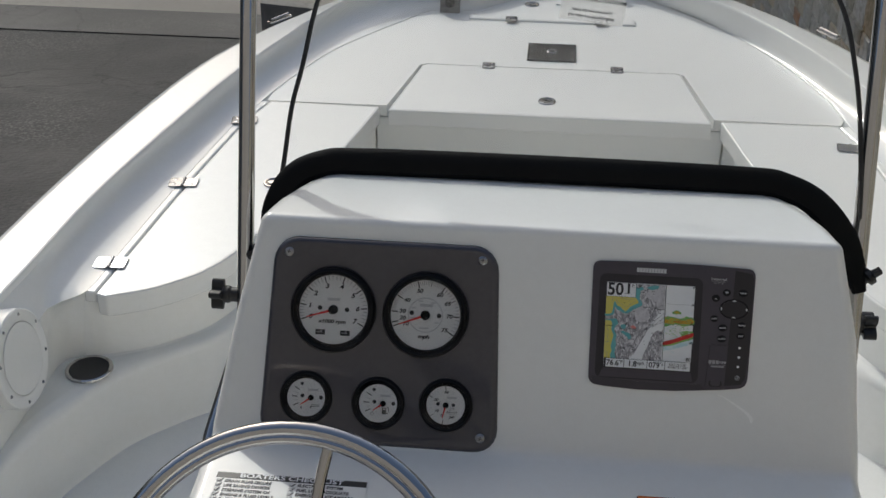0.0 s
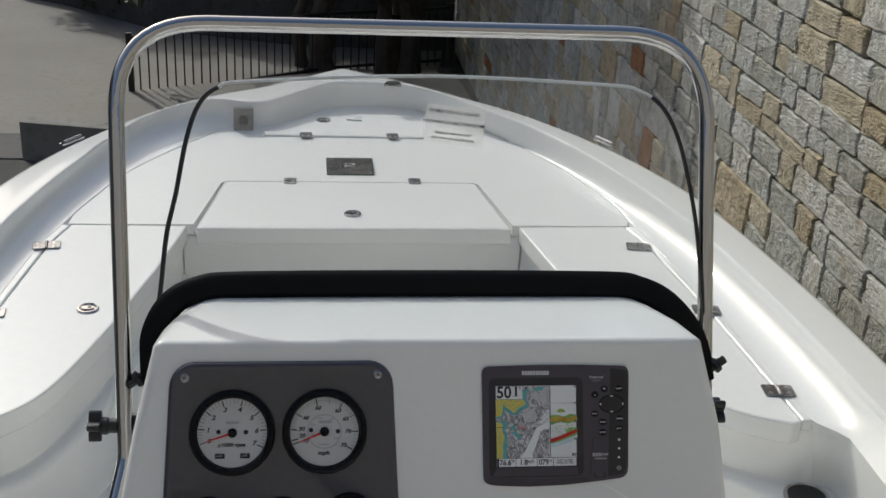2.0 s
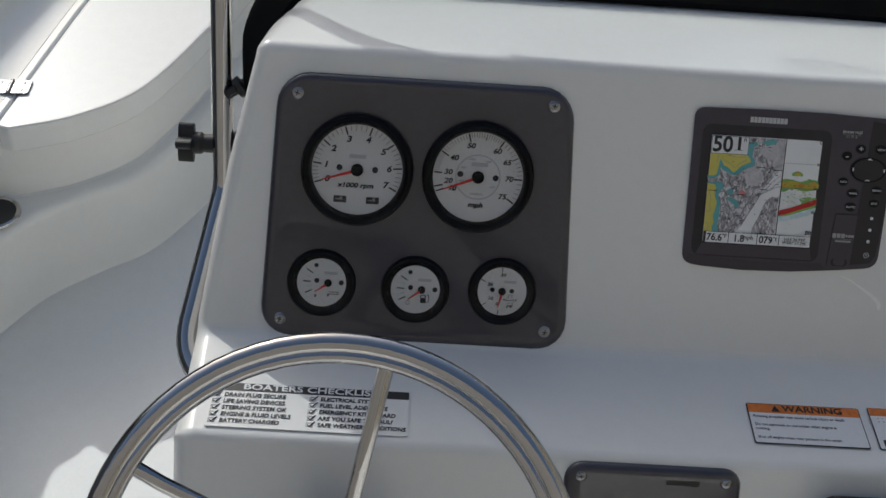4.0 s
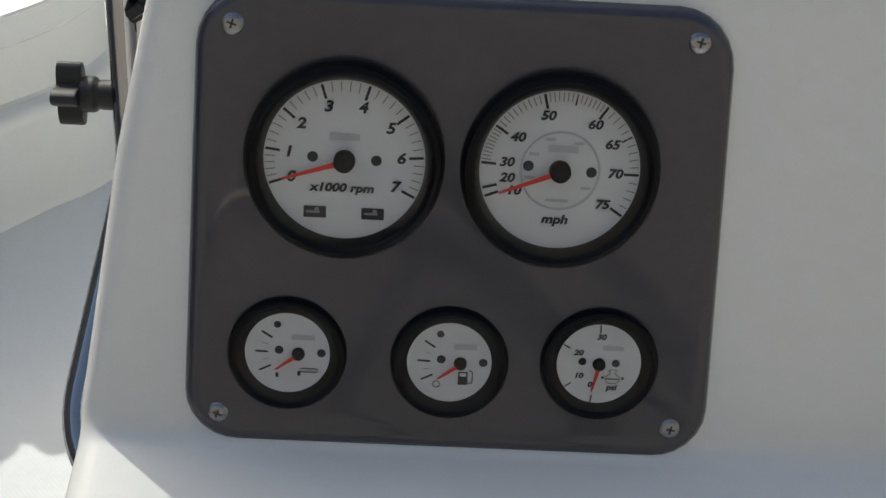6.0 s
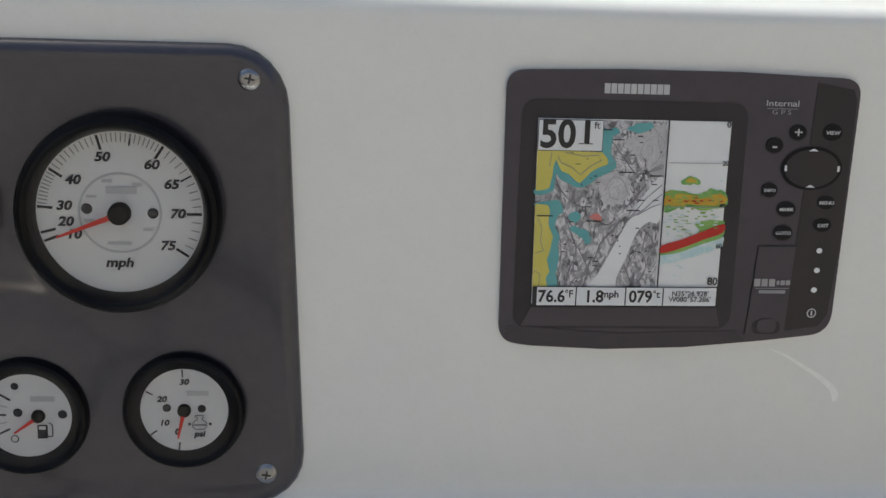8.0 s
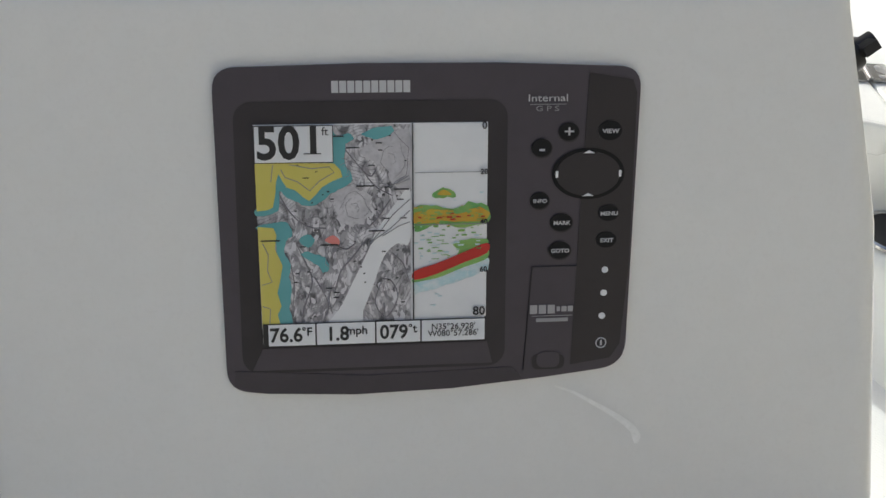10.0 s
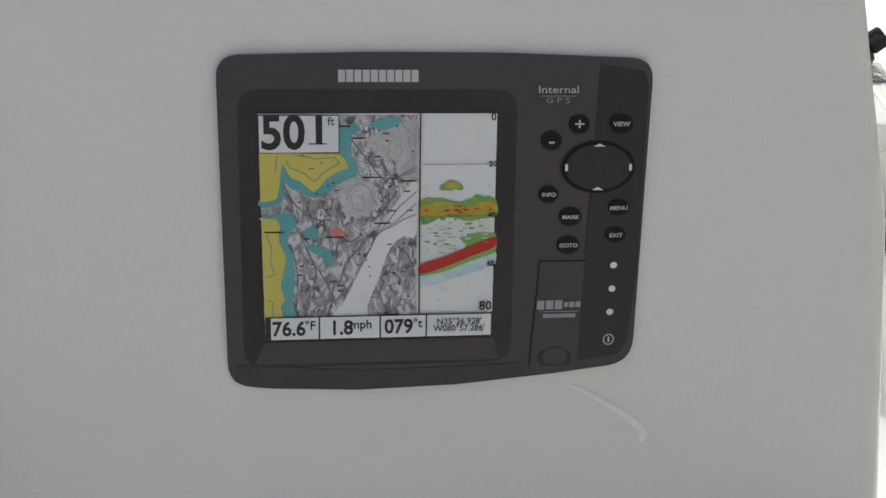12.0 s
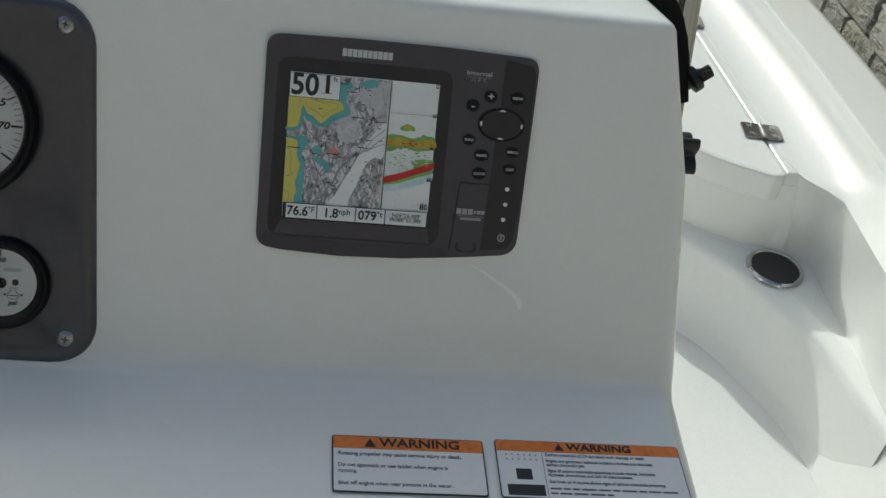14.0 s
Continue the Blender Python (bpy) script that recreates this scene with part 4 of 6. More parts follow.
area("chart_land", [(499, 287), (540, 287), (640, 288), (652, 300), (655, 312), (635, 320), (618, 330), (605, 345), (595, 354), (585, 348), (570, 335), (555, 330), (547, 318), (541, 306), (536, 320), (535, 340), (530, 365), (520, 370), (501, 372)], LAND, 0.0043, False)
area("chart_land", [(502, 400), (530, 402), (535, 415), (532, 440), (545, 470), (540, 500), (535, 520), (542, 545), (535, 560), (540, 583), (507, 586)], LAND, 0.0043, False)
area("chart_channel", [(626, 583), (650, 545), (672, 500), (690, 465), (702, 440), (712, 415), (735, 380), (750, 360), (777, 334), (777, 428), (755, 431), (735, 446), (722, 470), (712, 500), (700, 530), (690, 555), (684, 580)], PRINT_WHITE, 0.0040)
area("chart_mark", [(622, 424), (636, 416), (648, 424), (646, 434), (630, 430)], material("printed_pink", (0.66, 0.22, 0.20), 0.4), 0.0042)
for pts, w in ((((660, 264), (690, 300), (715, 330), (745, 346)), 0.0005), (((541, 342), (560, 375), (590, 400), (625, 404)), 0.0006), (((570, 430), (588, 470), (598, 500), (584, 545), (577, 576)), 0.0007),
               (((602, 492), (626, 540), (617, 576)), 0.0006), (((692, 430), (672, 456), (650, 482), (638, 522)), 0.0007), (((724, 500), (712, 540), (733, 566), (754, 530), (742, 500), (726, 496)), 0.0005),
               (((636, 432), (660, 442), (678, 430)), 0.0006), (((745, 450), (765, 470), (775, 502)), 0.0006), (((700, 402), (718, 386), (742, 352)), 0.0005), (((560, 470), (566, 510), (562, 548)), 0.0005),
               (((690, 300), (706, 312), (716, 300)), 0.0005), (((728, 540), (730, 575)), 0.0006), (((640, 500), (628, 530), (634, 560)), 0.0004)):
    run = smooth_path([(*U(*S(x, y)), 0.0036) for x, y in pts], 4)
    part("valley_print", sweep(run, [(w * 0.55, 0.0), (w * 0.2, 0.0004), (-w * 0.2, 0.0004), (-w * 0.55, 0.0)]), SHADE_PRINT, screen)
rnd = random.Random(31)
for mat, spots, z in ((material("printed_relief_dark", (0.26, 0.25, 0.27), 0.4), 110, 0.00370), (material("printed_relief_mid", (0.36, 0.35, 0.37), 0.4), 170, 0.00365), (material("printed_relief_pale", (0.66, 0.65, 0.67), 0.4), 110, 0.00375)):
    bm = bmesh.new()
    for k in range(spots):
        px, py = rnd.uniform(560, 768), rnd.choice((rnd.uniform(395, 572), rnd.uniform(228, 572)))
        lean, long, wide = rnd.uniform(0.9, 2.3), rnd.uniform(4, 13), rnd.uniform(1.5, 4.5)
        rim = []
        for j in range(9):
            a = j / 9 * math.tau
            u, v = long * math.cos(a) * rnd.uniform(0.6, 1.2), wide * math.sin(a) * rnd.uniform(0.6, 1.3)
            qx = min(max(px + u * math.cos(lean) - v * math.sin(lean), 502), 775)
            qy = min(max(py + u * math.sin(lean) + v * math.cos(lean), 224), 578)
            rim.append(bm.verts.new((*U(*S(qx, qy)), z + k * 1e-7)))
        bm.faces.new(rim[::-1])
    part("chart_shading", bm, mat, screen, smooth=False)
for pts in (((545, 298), (552, 312), (575, 320), (596, 336), (615, 318), (640, 304), (632, 294), (600, 297), (560, 290)), ((531, 290), (527, 320)), ((510, 430), (520, 450), (518, 480), (526, 500), (508, 506)), ((508, 545), (522, 550), (520, 582)),
            ((777, 352), (745, 380), (722, 410), (704, 430)), ((777, 372), (740, 405), (712, 424), (698, 440)), ((777, 392), (756, 400), (726, 418)), ((777, 316), (752, 326)), ((740, 330), (776, 310))):
    part("contour_line", tube([(*U(*S(x, y)), 0.0044) for x, y in pts], 0.0002, 5), GREY_INK, screen)
rnd = random.Random(5)
bm = bmesh.new()
for k in range(44):
    x, y = U(*S(rnd.uniform(565, 770), rnd.uniform(228, 575)))
    w = rnd.choice((0.0004, 0.0006, 0.0009, 0.0014))
    box(x - w, x + w, y - 0.00026, y + 0.00026, 0.0041, 0.0043, bm)
for px, py, w in ((696, 328, 0.0040), (630, 433, 0.0040), (762, 334, 0.0034), (524, 425, 0.0042), (674, 261, 0.0030), (646, 241, 0.0030), (728, 572, 0.0040), (716, 408, 0.0036)):
    x, y = U(*S(px, py))
    box(x - w, x + w, y - 0.0003, y + 0.0003, 0.0044, 0.0046, bm)
part("chart_print", bm, INK, screen, smooth=False)
for cx, cy, rx, ry, n in ((742, 282, 34, 44, 4), (676, 368, 24, 28, 3), (645, 455, 24, 26, 4), (598, 380, 26, 14, 3), (612, 520, 12, 40, 4), (585, 500, 10, 36, 3), (758, 475, 14, 22, 3), (728, 520, 8, 22, 2), (660, 300, 14, 20, 3)):
    for k in range(n):
        f = (k + 1) / n
        a0 = rnd.uniform(0, 6)
        pts = [(*U(*S(cx + rx * f * math.cos(a0 + t * 0.42) * (1 + 0.14 * math.sin(2.3 * t + k)), cy + ry * f * math.sin(a0 + t * 0.42) * (1 + 0.1 * math.cos(1.7 * t)))), 0.0040) for t in range(rnd.randint(6, 11))]
        part("contour_line", tube(pts, 0.0001, 4), rnd.choice((SHADE_PRINT, LINE_PRINT, LINE_PRINT)), screen)

# sonar half of the screen
chart("sonar_ground", [(757, 216), (893, 216), (892, 580), (757, 582)], PRINT_WHITE, 0.0036, False)
part("screen_divider", box(U(755, 0)[0] - 0.0002, U(755, 0)[0] + 0.0002, U(0, 584)[1], sy1, 0.0036, 0.0046), INK, screen, smooth=False)
bar(screen, U(826, 0)[0], U(0, 305)[1], 0.0325, 0.00028, GREY_INK, 0.0044, "depth_line")
bar(screen, U(826, 0)[0], U(0, 401)[1], 0.0325, 0.00028, GREY_INK, 0.0048, "depth_line")
chart("sonar_echo", [(758, 372), (800, 366), (830, 374), (860, 362), (893, 368), (893, 398), (850, 408), (800, 402), (770, 412), (758, 408)], SONAR_G, 0.0040, rough=0.0007)
chart("sonar_echo", [(758, 380), (800, 374), (838, 382), (868, 372), (893, 376), (893, 392), (850, 398), (800, 396), (758, 400)], SONAR_O, 0.0043, rough=0.0005)
chart("sonar_echo", [(790, 350), (798, 338), (815, 334), (828, 340), (832, 350), (812, 352)], SONAR_G, 0.0040, rough=0.0004)
chart("sonar_echo", [(800, 346), (812, 337), (826, 347)], SONAR_O, 0.0043)
chart("sonar_echo", [(826, 440), (850, 432), (892, 430), (892, 448), (850, 462), (832, 478), (818, 474), (840, 455)], SONAR_G, 0.0040, rough=0.0009)
chart("sonar_bottom", [(758, 508), (800, 500), (850, 484), (893, 466), (893, 490), (850, 508), (800, 522), (758, 532)], SONAR_B, 0.0039, rough=0.0006)
chart("sonar_bottom", [(757, 500), (800, 486), (850, 466), (893, 448), (893, 468), (850, 484), (800, 502), (757, 510)], SONAR_G, 0.0042, rough=0.0002)
chart("sonar_bottom", [(757, 488), (800, 474), (850, 454), (893, 438), (893, 457), (850, 474), (800, 494), (757, 505)], SONAR_R, 0.0045)
for k in range(7):
    bar(screen, U(796 + (k % 3) * 9, 0)[0], U(0, 424 + k * 7)[1], 0.0032, 0.00025, SONAR_G, 0.0042, "sonar_speck")
for mat, n, lo, hi, z in ((SONAR_G, 60, 364, 420, 0.0041), (SONAR_O, 40, 370, 402, 0.0044), (SONAR_R, 14, 378, 396, 0.0045), (SONAR_B, 70, 360, 560, 0.0038), (SONAR_G, 24, 420, 470, 0.0042)):
    bm = bmesh.new()
    for k in range(n):
        x, y = U(rnd.uniform(760, 886), rnd.gauss((lo + hi) / 2, (hi - lo) / 4))
        w = rnd.uniform(0.0003, 0.0013)
        box(x - w, x + w, y - w * 0.3, y + w * 0.3, z, z + 0.0003, bm)
    part("sonar_speckle", bm, mat, screen, smooth=False)
for text, y in (("0", 221), ("20", 305), ("40", 398), ("60", 488)):
    words(text, 0.0046 if text == "0" else 0.0034, (U(886, 0)[0], U(0, y)[1], 0.0049), INK, screen, "numeral", bold=0.00008)
words("80", 0.0058, (U(878, 0)[0], U(0, 568)[1], 0.0049), INK, screen, "numeral", bold=0.00008)
bar(screen, U(541, 0)[0], U(0, 250)[1], 0.0345, 0.0165, INK, 0.0046, "depth_frame")
bar(screen, U(541, 0)[0], U(0, 250)[1], 0.0338, 0.0158, PRINT_WHITE, 0.0048, "depth_frame")
words("50", 0.0205, (U(513, 0)[0], U(0, 250)[1], 0.0053), INK, screen, "numeral", bold=0.0005, squeeze=0.93)
words("1", 0.0165, (U(576, 0)[0], U(0, 245)[1], 0.0053), INK, screen, "numeral", bold=0.00045, squeeze=1.1)
bar(screen, U(574, 0)[0], U(0, 267)[1], 0.0075, 0.0004, INK, 0.0052)
words("ft", 0.0052, (U(597, 0)[0], U(0, 228)[1], 0.0053), INK, screen, "numeral")
bar(screen, (sx0 + sx1) / 2, U(0, 603)[1], 0.1008, 0.0108, INK, 0.0046, "data_strip")
for x0, x1, text, tx, up, ux in ((485, 571, "76.6", 487, "\u00b0F", 546), (574, 682, "1.8", 591, "mph", 628), (685, 767, "079", 691, "\u00b0t", 744)):
    a, b = U(x0, 0)[0], U(x1, 0)[0]
    bar(screen, (a + b) / 2, U(0, 603)[1], b - a, 0.0100, PRINT_WHITE, 0.0048, "data_cell")
    words(text, 0.0092, (U(tx, 0)[0], U(0, 604)[1], 0.0053), INK, screen, "numeral", "LEFT", bold=0.0002, squeeze=0.94)
    words(up, 0.0056, (U(ux, 0)[0], U(0, 598)[1], 0.0053), INK, screen, "numeral", "LEFT", bold=0.00006)
a, b = U(770, 0)[0], U(889, 0)[0]
bar(screen, (a + b) / 2, U(0, 603)[1], b - a, 0.0100, PRINT_WHITE, 0.0048, "data_cell")
words("N35\u00b026.928'", 0.0041, ((a + b) / 2, U(0, 596)[1], 0.0053), INK, screen, "numeral", squeeze=0.98)
words("W080\u00b057.286'", 0.0041, ((a + b) / 2, U(0, 609)[1], 0.0053), INK, screen, "numeral", squeeze=0.98)

# printed keys
flat("key_strip_print", [(0.0715, 0.0712), (0.0915, 0.068), (0.0937, 0.062), (0.0927, -0.02), (0.0897, -0.056), (0.0852, -0.0627), (0.066, -0.0655)][::-1], 0.0025, PRINT_BLACK)
for k in range(10):
    bar(unit, U(681, 0)[0] + (k - 4.5) * 0.0035, U(0, 150)[1], 0.0030, 0.0052, PALE_INK, 0.0025, "maker_mark")
words("Internal", 0.0046, (*U(1004, 174), 0.0028), PALE_INK, unit, squeeze=1.3)
bar(unit, *U(1004, 185), 0.0165, 0.0003, GREY_INK, 0.0026)
words("G P S", 0.0034, (*U(1003, 193), 0.0028), GREY_INK, unit, squeeze=1.4)


def key(px, py, rx, ry, text="", size=0.0026):
    x, y = U(px, py)
    k = flat("key_print", disc(x, y, rx, ry, 28), 0.0028, PRINT_BLACK)
    flat("key_top", disc(x - 0.0002, y + 0.0003, rx * 0.93, ry * 0.9, 28), 0.0031, PRINT_KEY, k)
    if text:
        words(text, size * (0.84 if len(text) > 1 else 1.0), (x, y, 0.0036), PALE_INK, k, bold=0.00006, squeeze=1.15)


for px, py, rx, ry, text, size in ((1044, 236, 0.0049, 0.0045, "+", 0.0075), (994, 265, 0.0049, 0.0045, "-", 0.0085), (1122, 235, 0.0058, 0.0050, "VIEW", 0.0033), (992, 363, 0.0047, 0.0042, "INFO", 0.0029), (1034, 405, 0.0055, 0.0045, "MARK", 0.0030), (1032, 458, 0.0055, 0.0045, "GOTO", 0.0030), (1124, 389, 0.0052, 0.0042, "MENU", 0.0031), (1121, 440, 0.0052, 0.0042, "EXIT", 0.0031)):
    key(px, py, rx, ry, text, size)
pad_x, pad_y = U(1082, 313)
pad = flat("pad_print", disc(pad_x, pad_y, 0.0168, 0.0118, 40), 0.0031, PRINT_KEY)
flat("pad_top", disc(pad_x, pad_y, 0.0148, 0.0102, 40), 0.0035, PRINT_BLACK, pad)
for dx, dy, wx, wy in ((0, 0.0098, 0.0026, 0.0010), (0, -0.0098, 0.0026, 0.0010), (-0.0146, 0, 0.0006, 0.0015), (0.0146, 0, 0.0006, 0.0015)):
    flat("arrow_print", [(pad_x + dx - wx, pad_y + dy - wy * (0.4 if wx > wy else 1)), (pad_x + dx + wx, pad_y + dy - wy * (0.4 if wx > wy else 1)), (pad_x + dx + (0 if wx > wy else wx), pad_y + dy + wy), (pad_x + dx - (0 if wx > wy else wx), pad_y + dy + wy)], 0.0039, PRINT_WHITE, pad)
for px, py in ((1120, 497), (1119, 542), (1117, 587)):
    flat("light_print", disc(*U(px, py), 0.0016, 0.0015, 18), 0.0029, PRINT_WHITE)
px_, py_ = U(1117, 641)
part("power_print", tube([(px_ + 0.0024 * math.cos(k / 14 * math.tau), py_ + 0.0024 * math.sin(k / 14 * math.tau), 0.003) for k in range(14)], 0.0003, 5, closed=True), PALE_INK, unit)
bar(unit, px_, py_, 0.0008, 0.0026, PALE_INK, 0.0029)
MARK_PRINT = material("printed_mark", (0.36, 0.35, 0.36), 0.45)
flat("slot_print", [U(980, 488), U(1066, 488), U(1058, 690), U(966, 690)][::-1], 0.0025, PRINT)
for seg in (((980, 488), (1066, 488)), ((980, 488), (966, 690))):
    part("slot_line", tube([(*U(*seg[0]), 0.0029), (*U(*seg[1]), 0.0029)], 0.0003, 5), PRINT_BLACK, unit)
for mx, mw, mh in ((984, 0.0034, 0.0042), (1001, 0.0034, 0.0042), (1018, 0.0034, 0.0042), (1032, 0.0016, 0.0022), (1043, 0.0024, 0.0026), (1055, 0.0024, 0.0026)):
    bar(unit, *U(mx, 571), mw, mh, MARK_PRINT, 0.0029, "model_mark")
bar(unit, *U(1020, 584), 0.0190, 0.0003, GREY_INK, 0.0029)
bar(unit, *U(1020, 592), 0.0150, 0.0018, GREY_INK, 0.0029)
flat("latch_print", rounded(U(982, 0)[0], U(1046, 0)[0], U(0, 690)[1], U(0, 660)[1], 0.003), 0.0029, PRINT_BLACK)
flat("latch_print", rounded(U(992, 0)[0], U(1036, 0)[0], U(0, 686)[1], U(0, 655)[1], 0.003), 0.0032, PRINT)

# curved streak of reflected light, painted in whiter colour on the gelcoat below the card
LIGHT_STREAK = material("light_streak_paint", (0.97, 0.97, 0.95), 0.22, grain=((0.90, 0.90, 0.87), 200.0, 700.0, 0.97))
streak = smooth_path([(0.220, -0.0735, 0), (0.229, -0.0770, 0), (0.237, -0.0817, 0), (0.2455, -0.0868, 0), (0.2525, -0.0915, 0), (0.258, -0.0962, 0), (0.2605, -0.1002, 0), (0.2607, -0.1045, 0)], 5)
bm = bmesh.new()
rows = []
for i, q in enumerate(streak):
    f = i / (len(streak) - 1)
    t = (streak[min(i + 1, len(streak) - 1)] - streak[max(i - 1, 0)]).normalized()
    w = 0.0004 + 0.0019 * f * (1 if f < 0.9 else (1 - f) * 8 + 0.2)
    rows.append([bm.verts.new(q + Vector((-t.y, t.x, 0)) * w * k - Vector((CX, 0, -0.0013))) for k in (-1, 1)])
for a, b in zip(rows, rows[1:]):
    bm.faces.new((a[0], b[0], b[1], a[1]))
light_streak = part("scuff_mark", bm, LIGHT_STREAK, console, "pale curved streak of light painted on the gelcoat", smooth=False)
light_streak.matrix_basis = on_face(0, 0)

# ---- shelf stickers ----
SMALL_INK = material("small_print", (0.09, 0.09, 0.10), 0.5)
SHELF = Matrix.Translation((0, -0.155, 0.8455)) @ pose(0, 0, 0, 1.3, 0, 0)


def sticker(name, label, x0, x1, y0, y1, mat, r=0.002):
    cx, cy = (x0 + x1) / 2, (y0 + y1) / 2
    st = empty(name, SHELF @ Matrix.Translation((cx, cy + 0.155, 0.0)))
    tagged(st, label, "sticker")
    part("backing", prism(rounded(x0 - cx, x1 - cx, y0 - cy, y1 - cy, r, 3), 0.0, 0.0006), mat, st, smooth=False)
    return st


def text_bars(st, x0, x1, rows, mat, z=0.0008):
    r = random.Random(int(abs(x0) * 1e4))
    for y, frac in rows:
        x = x0
        end = x0 + (x1 - x0) * frac
        while x < end - 0.003:
            w = min(r.uniform(0.004, 0.011), end - x)
            bar(st, x + w / 2, y, w, 0.0013, mat, z, "print_line")
            x += w + 0.0015


def warning_sign(st, x, y, s, z=0.0010):
    part("warning_sign", prism([(x - s, y - s * 0.8), (x + s, y - s * 0.8), (x, y + s)], z, z + 0.0004), INK, st, smooth=False)


w1 = sticker("warning_sticker", "white warning sticker with an orange band on the console shelf", 0.128, 0.233, -0.1825, -0.1345, INK)
part("sticker_face", prism(rounded(-0.0515, 0.0515, -0.023, 0.023, 0.0016, 3), 0.0006, 0.0009), STICKER, w1, smooth=False)
part("sticker_band", box(-0.0515, 0.0515, 0.0125, 0.0230, 0.0008, 0.0012), ORANGE, w1, smooth=False)
words("WARNING", 0.0100, (0.008, 0.0177, 0.0016), INK, w1, bold=0.0002, squeeze=1.15)
warning_sign(w1, -0.0265, 0.0172, 0.0040, 0.0013)
for text, y in (("Rotating propeller may cause serious injury or death.", 0.0080), ("Do not approach or use ladder when engine is", -0.0018), ("running.", -0.0067), ("Shut off engine when near persons in the water.", -0.0168)):
    words(text, 0.0042, (-0.0485, y, 0.0010), SMALL_INK, w1, align="LEFT", squeeze=0.94, bold=0.00005)
w2 = sticker("warning_sticker", "white warning sticker with an orange band and dark picture", 0.2415, 0.376, -0.1825, -0.1325, INK)
part("sticker_face", prism(rounded(-0.0665, 0.0665, -0.0243, 0.0243, 0.0016, 3), 0.0006, 0.0009), STICKER, w2, smooth=False)
part("sticker_band", box(-0.0665, 0.0665, 0.0150, 0.0243, 0.0008, 0.0012), ORANGE, w2, smooth=False)
words("WARNING", 0.0085, (0.008, 0.0196, 0.0016), INK, w2, bold=0.0002, squeeze=1.15)
warning_sign(w2, -0.0215, 0.0192, 0.0034, 0.0013)
for y, w, h in ((-0.0185, 0.026, 0.009), (-0.0050, 0.011, 0.009)):
    bar(w2, -0.0492, y, w, h, INK, 0.0009, "picture_bar")
for k in range(12):
    bar(w2, -0.060 + 0.0042 * (k % 6), 0.0118 - 0.004 * (k // 6), 0.0011, 0.0011, GREY_INK, 0.0009, "picture_dot")
bar(w2, -0.0345, -0.005, 0.0004, 0.038, GREY_INK, 0.0009)
for text, y in (("Carbon monoxide (CO) can cause brain damage or death.", 0.0125), ("Engine and generator exhaust contains odorless and colorless", 0.0072), ("carbon monoxide gas.", 0.0038), ("Signs of carbon monoxide poisoning include nausea, headache,", -0.0014), ("dizziness, drowsiness, and lack of consciousness.", -0.0049), ("Get fresh air if anyone shows signs of carbon monoxide poisoning.", -0.0108)):
    words(text, 0.0036, (-0.0325, y, 0.0010), SMALL_INK, w2, align="LEFT", squeeze=0.86, bold=0.00005)
text_bars(w2, -0.0325, 0.0655, ((-0.0165, 0.97), (-0.0205, 0.45)), SMALL_INK)

check = sticker("checklist_sticker", "white sticker with a black heading listing checks before boating", -0.3605, -0.182, -0.1975, -0.144, CONSOLE)
part("heading_band", box(-0.0885, 0.0885, 0.0160, 0.0248, 0.0006, 0.0010), INK, check, smooth=False)
words("BOATERS CHECKLIST", 0.0094, (0, 0.0203, 0.0013), STICKER, check, bold=0.0002, squeeze=1.36)
rows = (("DRAIN PLUG SECURE", "ELECTRICAL SYSTEM"), ("LIFE SAVING DEVICES", "FUEL LEVEL ADEQUATE"), ("STEERING SYSTEM OK", "EMERGENCY KIT ABOARD"), ("ENGINE & FLUID LEVELS", "ARE YOU SAFE TO HAUL?"), ("BATTERY CHARGED", "SAFE WEATHER CONDITIONS"))
for i, pair in enumerate(rows):
    y = 0.0105 - 0.0076 * i
    for x, text in zip((-0.0865, -0.0005), pair):
        part("tick_box", tube([(x, y - 0.0022, 0.0009), (x + 0.0055, y - 0.0022, 0.0009), (x + 0.0055, y + 0.0022, 0.0009), (x, y + 0.0022, 0.0009)], 0.00025, 4, closed=True), GREY_INK, check)
        part("tick", tube([(x + 0.001, y, 0.0011), (x + 0.0028, y - 0.0018, 0.0011), (x + 0.0072, y + 0.0036, 0.0011)], 0.0005, 4), INK, check)
        words(text, 0.0062, (x + 0.0095, y, 0.0011), INK, check, align="LEFT", lean=0.1, squeeze=0.93, bold=0.00012)

# ---- lower face: switch plate and throttle mount ----
LOW_A = math.atan2(0.8433 - 0.60, 0.335 - 0.206)
LOWER = Matrix.Translation((0, -0.2202, 0.8165)) @ pose(0, 0, 0, math.degrees(LOW_A), 0, 0)
switch = empty("switch_panel", LOWER @ Matrix.Translation((0.035, -0.003, 0.0)))
tagged(switch, "grey switch panel screwed below the dash shelf", "panel")
plate_with_lip((-0.078, 0.078, -0.075, 0.028), 0.016, 0.0062, PANEL, switch, "panel_plate")
for x, y in ((-0.064, 0.016), (0.064, 0.016), (-0.064, -0.062), (0.064, -0.062)):
    screw(switch, x, y, 0.0056, 0.0055)
bar(switch, 0.026, 0.014, 0.030, 0.0045, INK, 0.0048, "maker_mark")
bar(switch, 0.036, 0.016, 0.006, 0.010, INK, 0.0050, "maker_mark")
for x in (-0.04, 0.0, 0.04):
    part("rocker_switch", box(x - 0.011, x + 0.011, -0.045, -0.008, 0.004, 0.012), BLACK, switch, bevel=0.003)
throttle = empty("throttle_control", LOWER @ Matrix.Translation((0.222, -0.022, 0.0)))
tagged(throttle, "black engine control box on the lower console face", "engine control")
part("control_box", prism(rounded(-0.045, 0.045, -0.08, 0.03, 0.022), -0.002, 0.045), BLACK, throttle, bevel=0.01, seg=3)

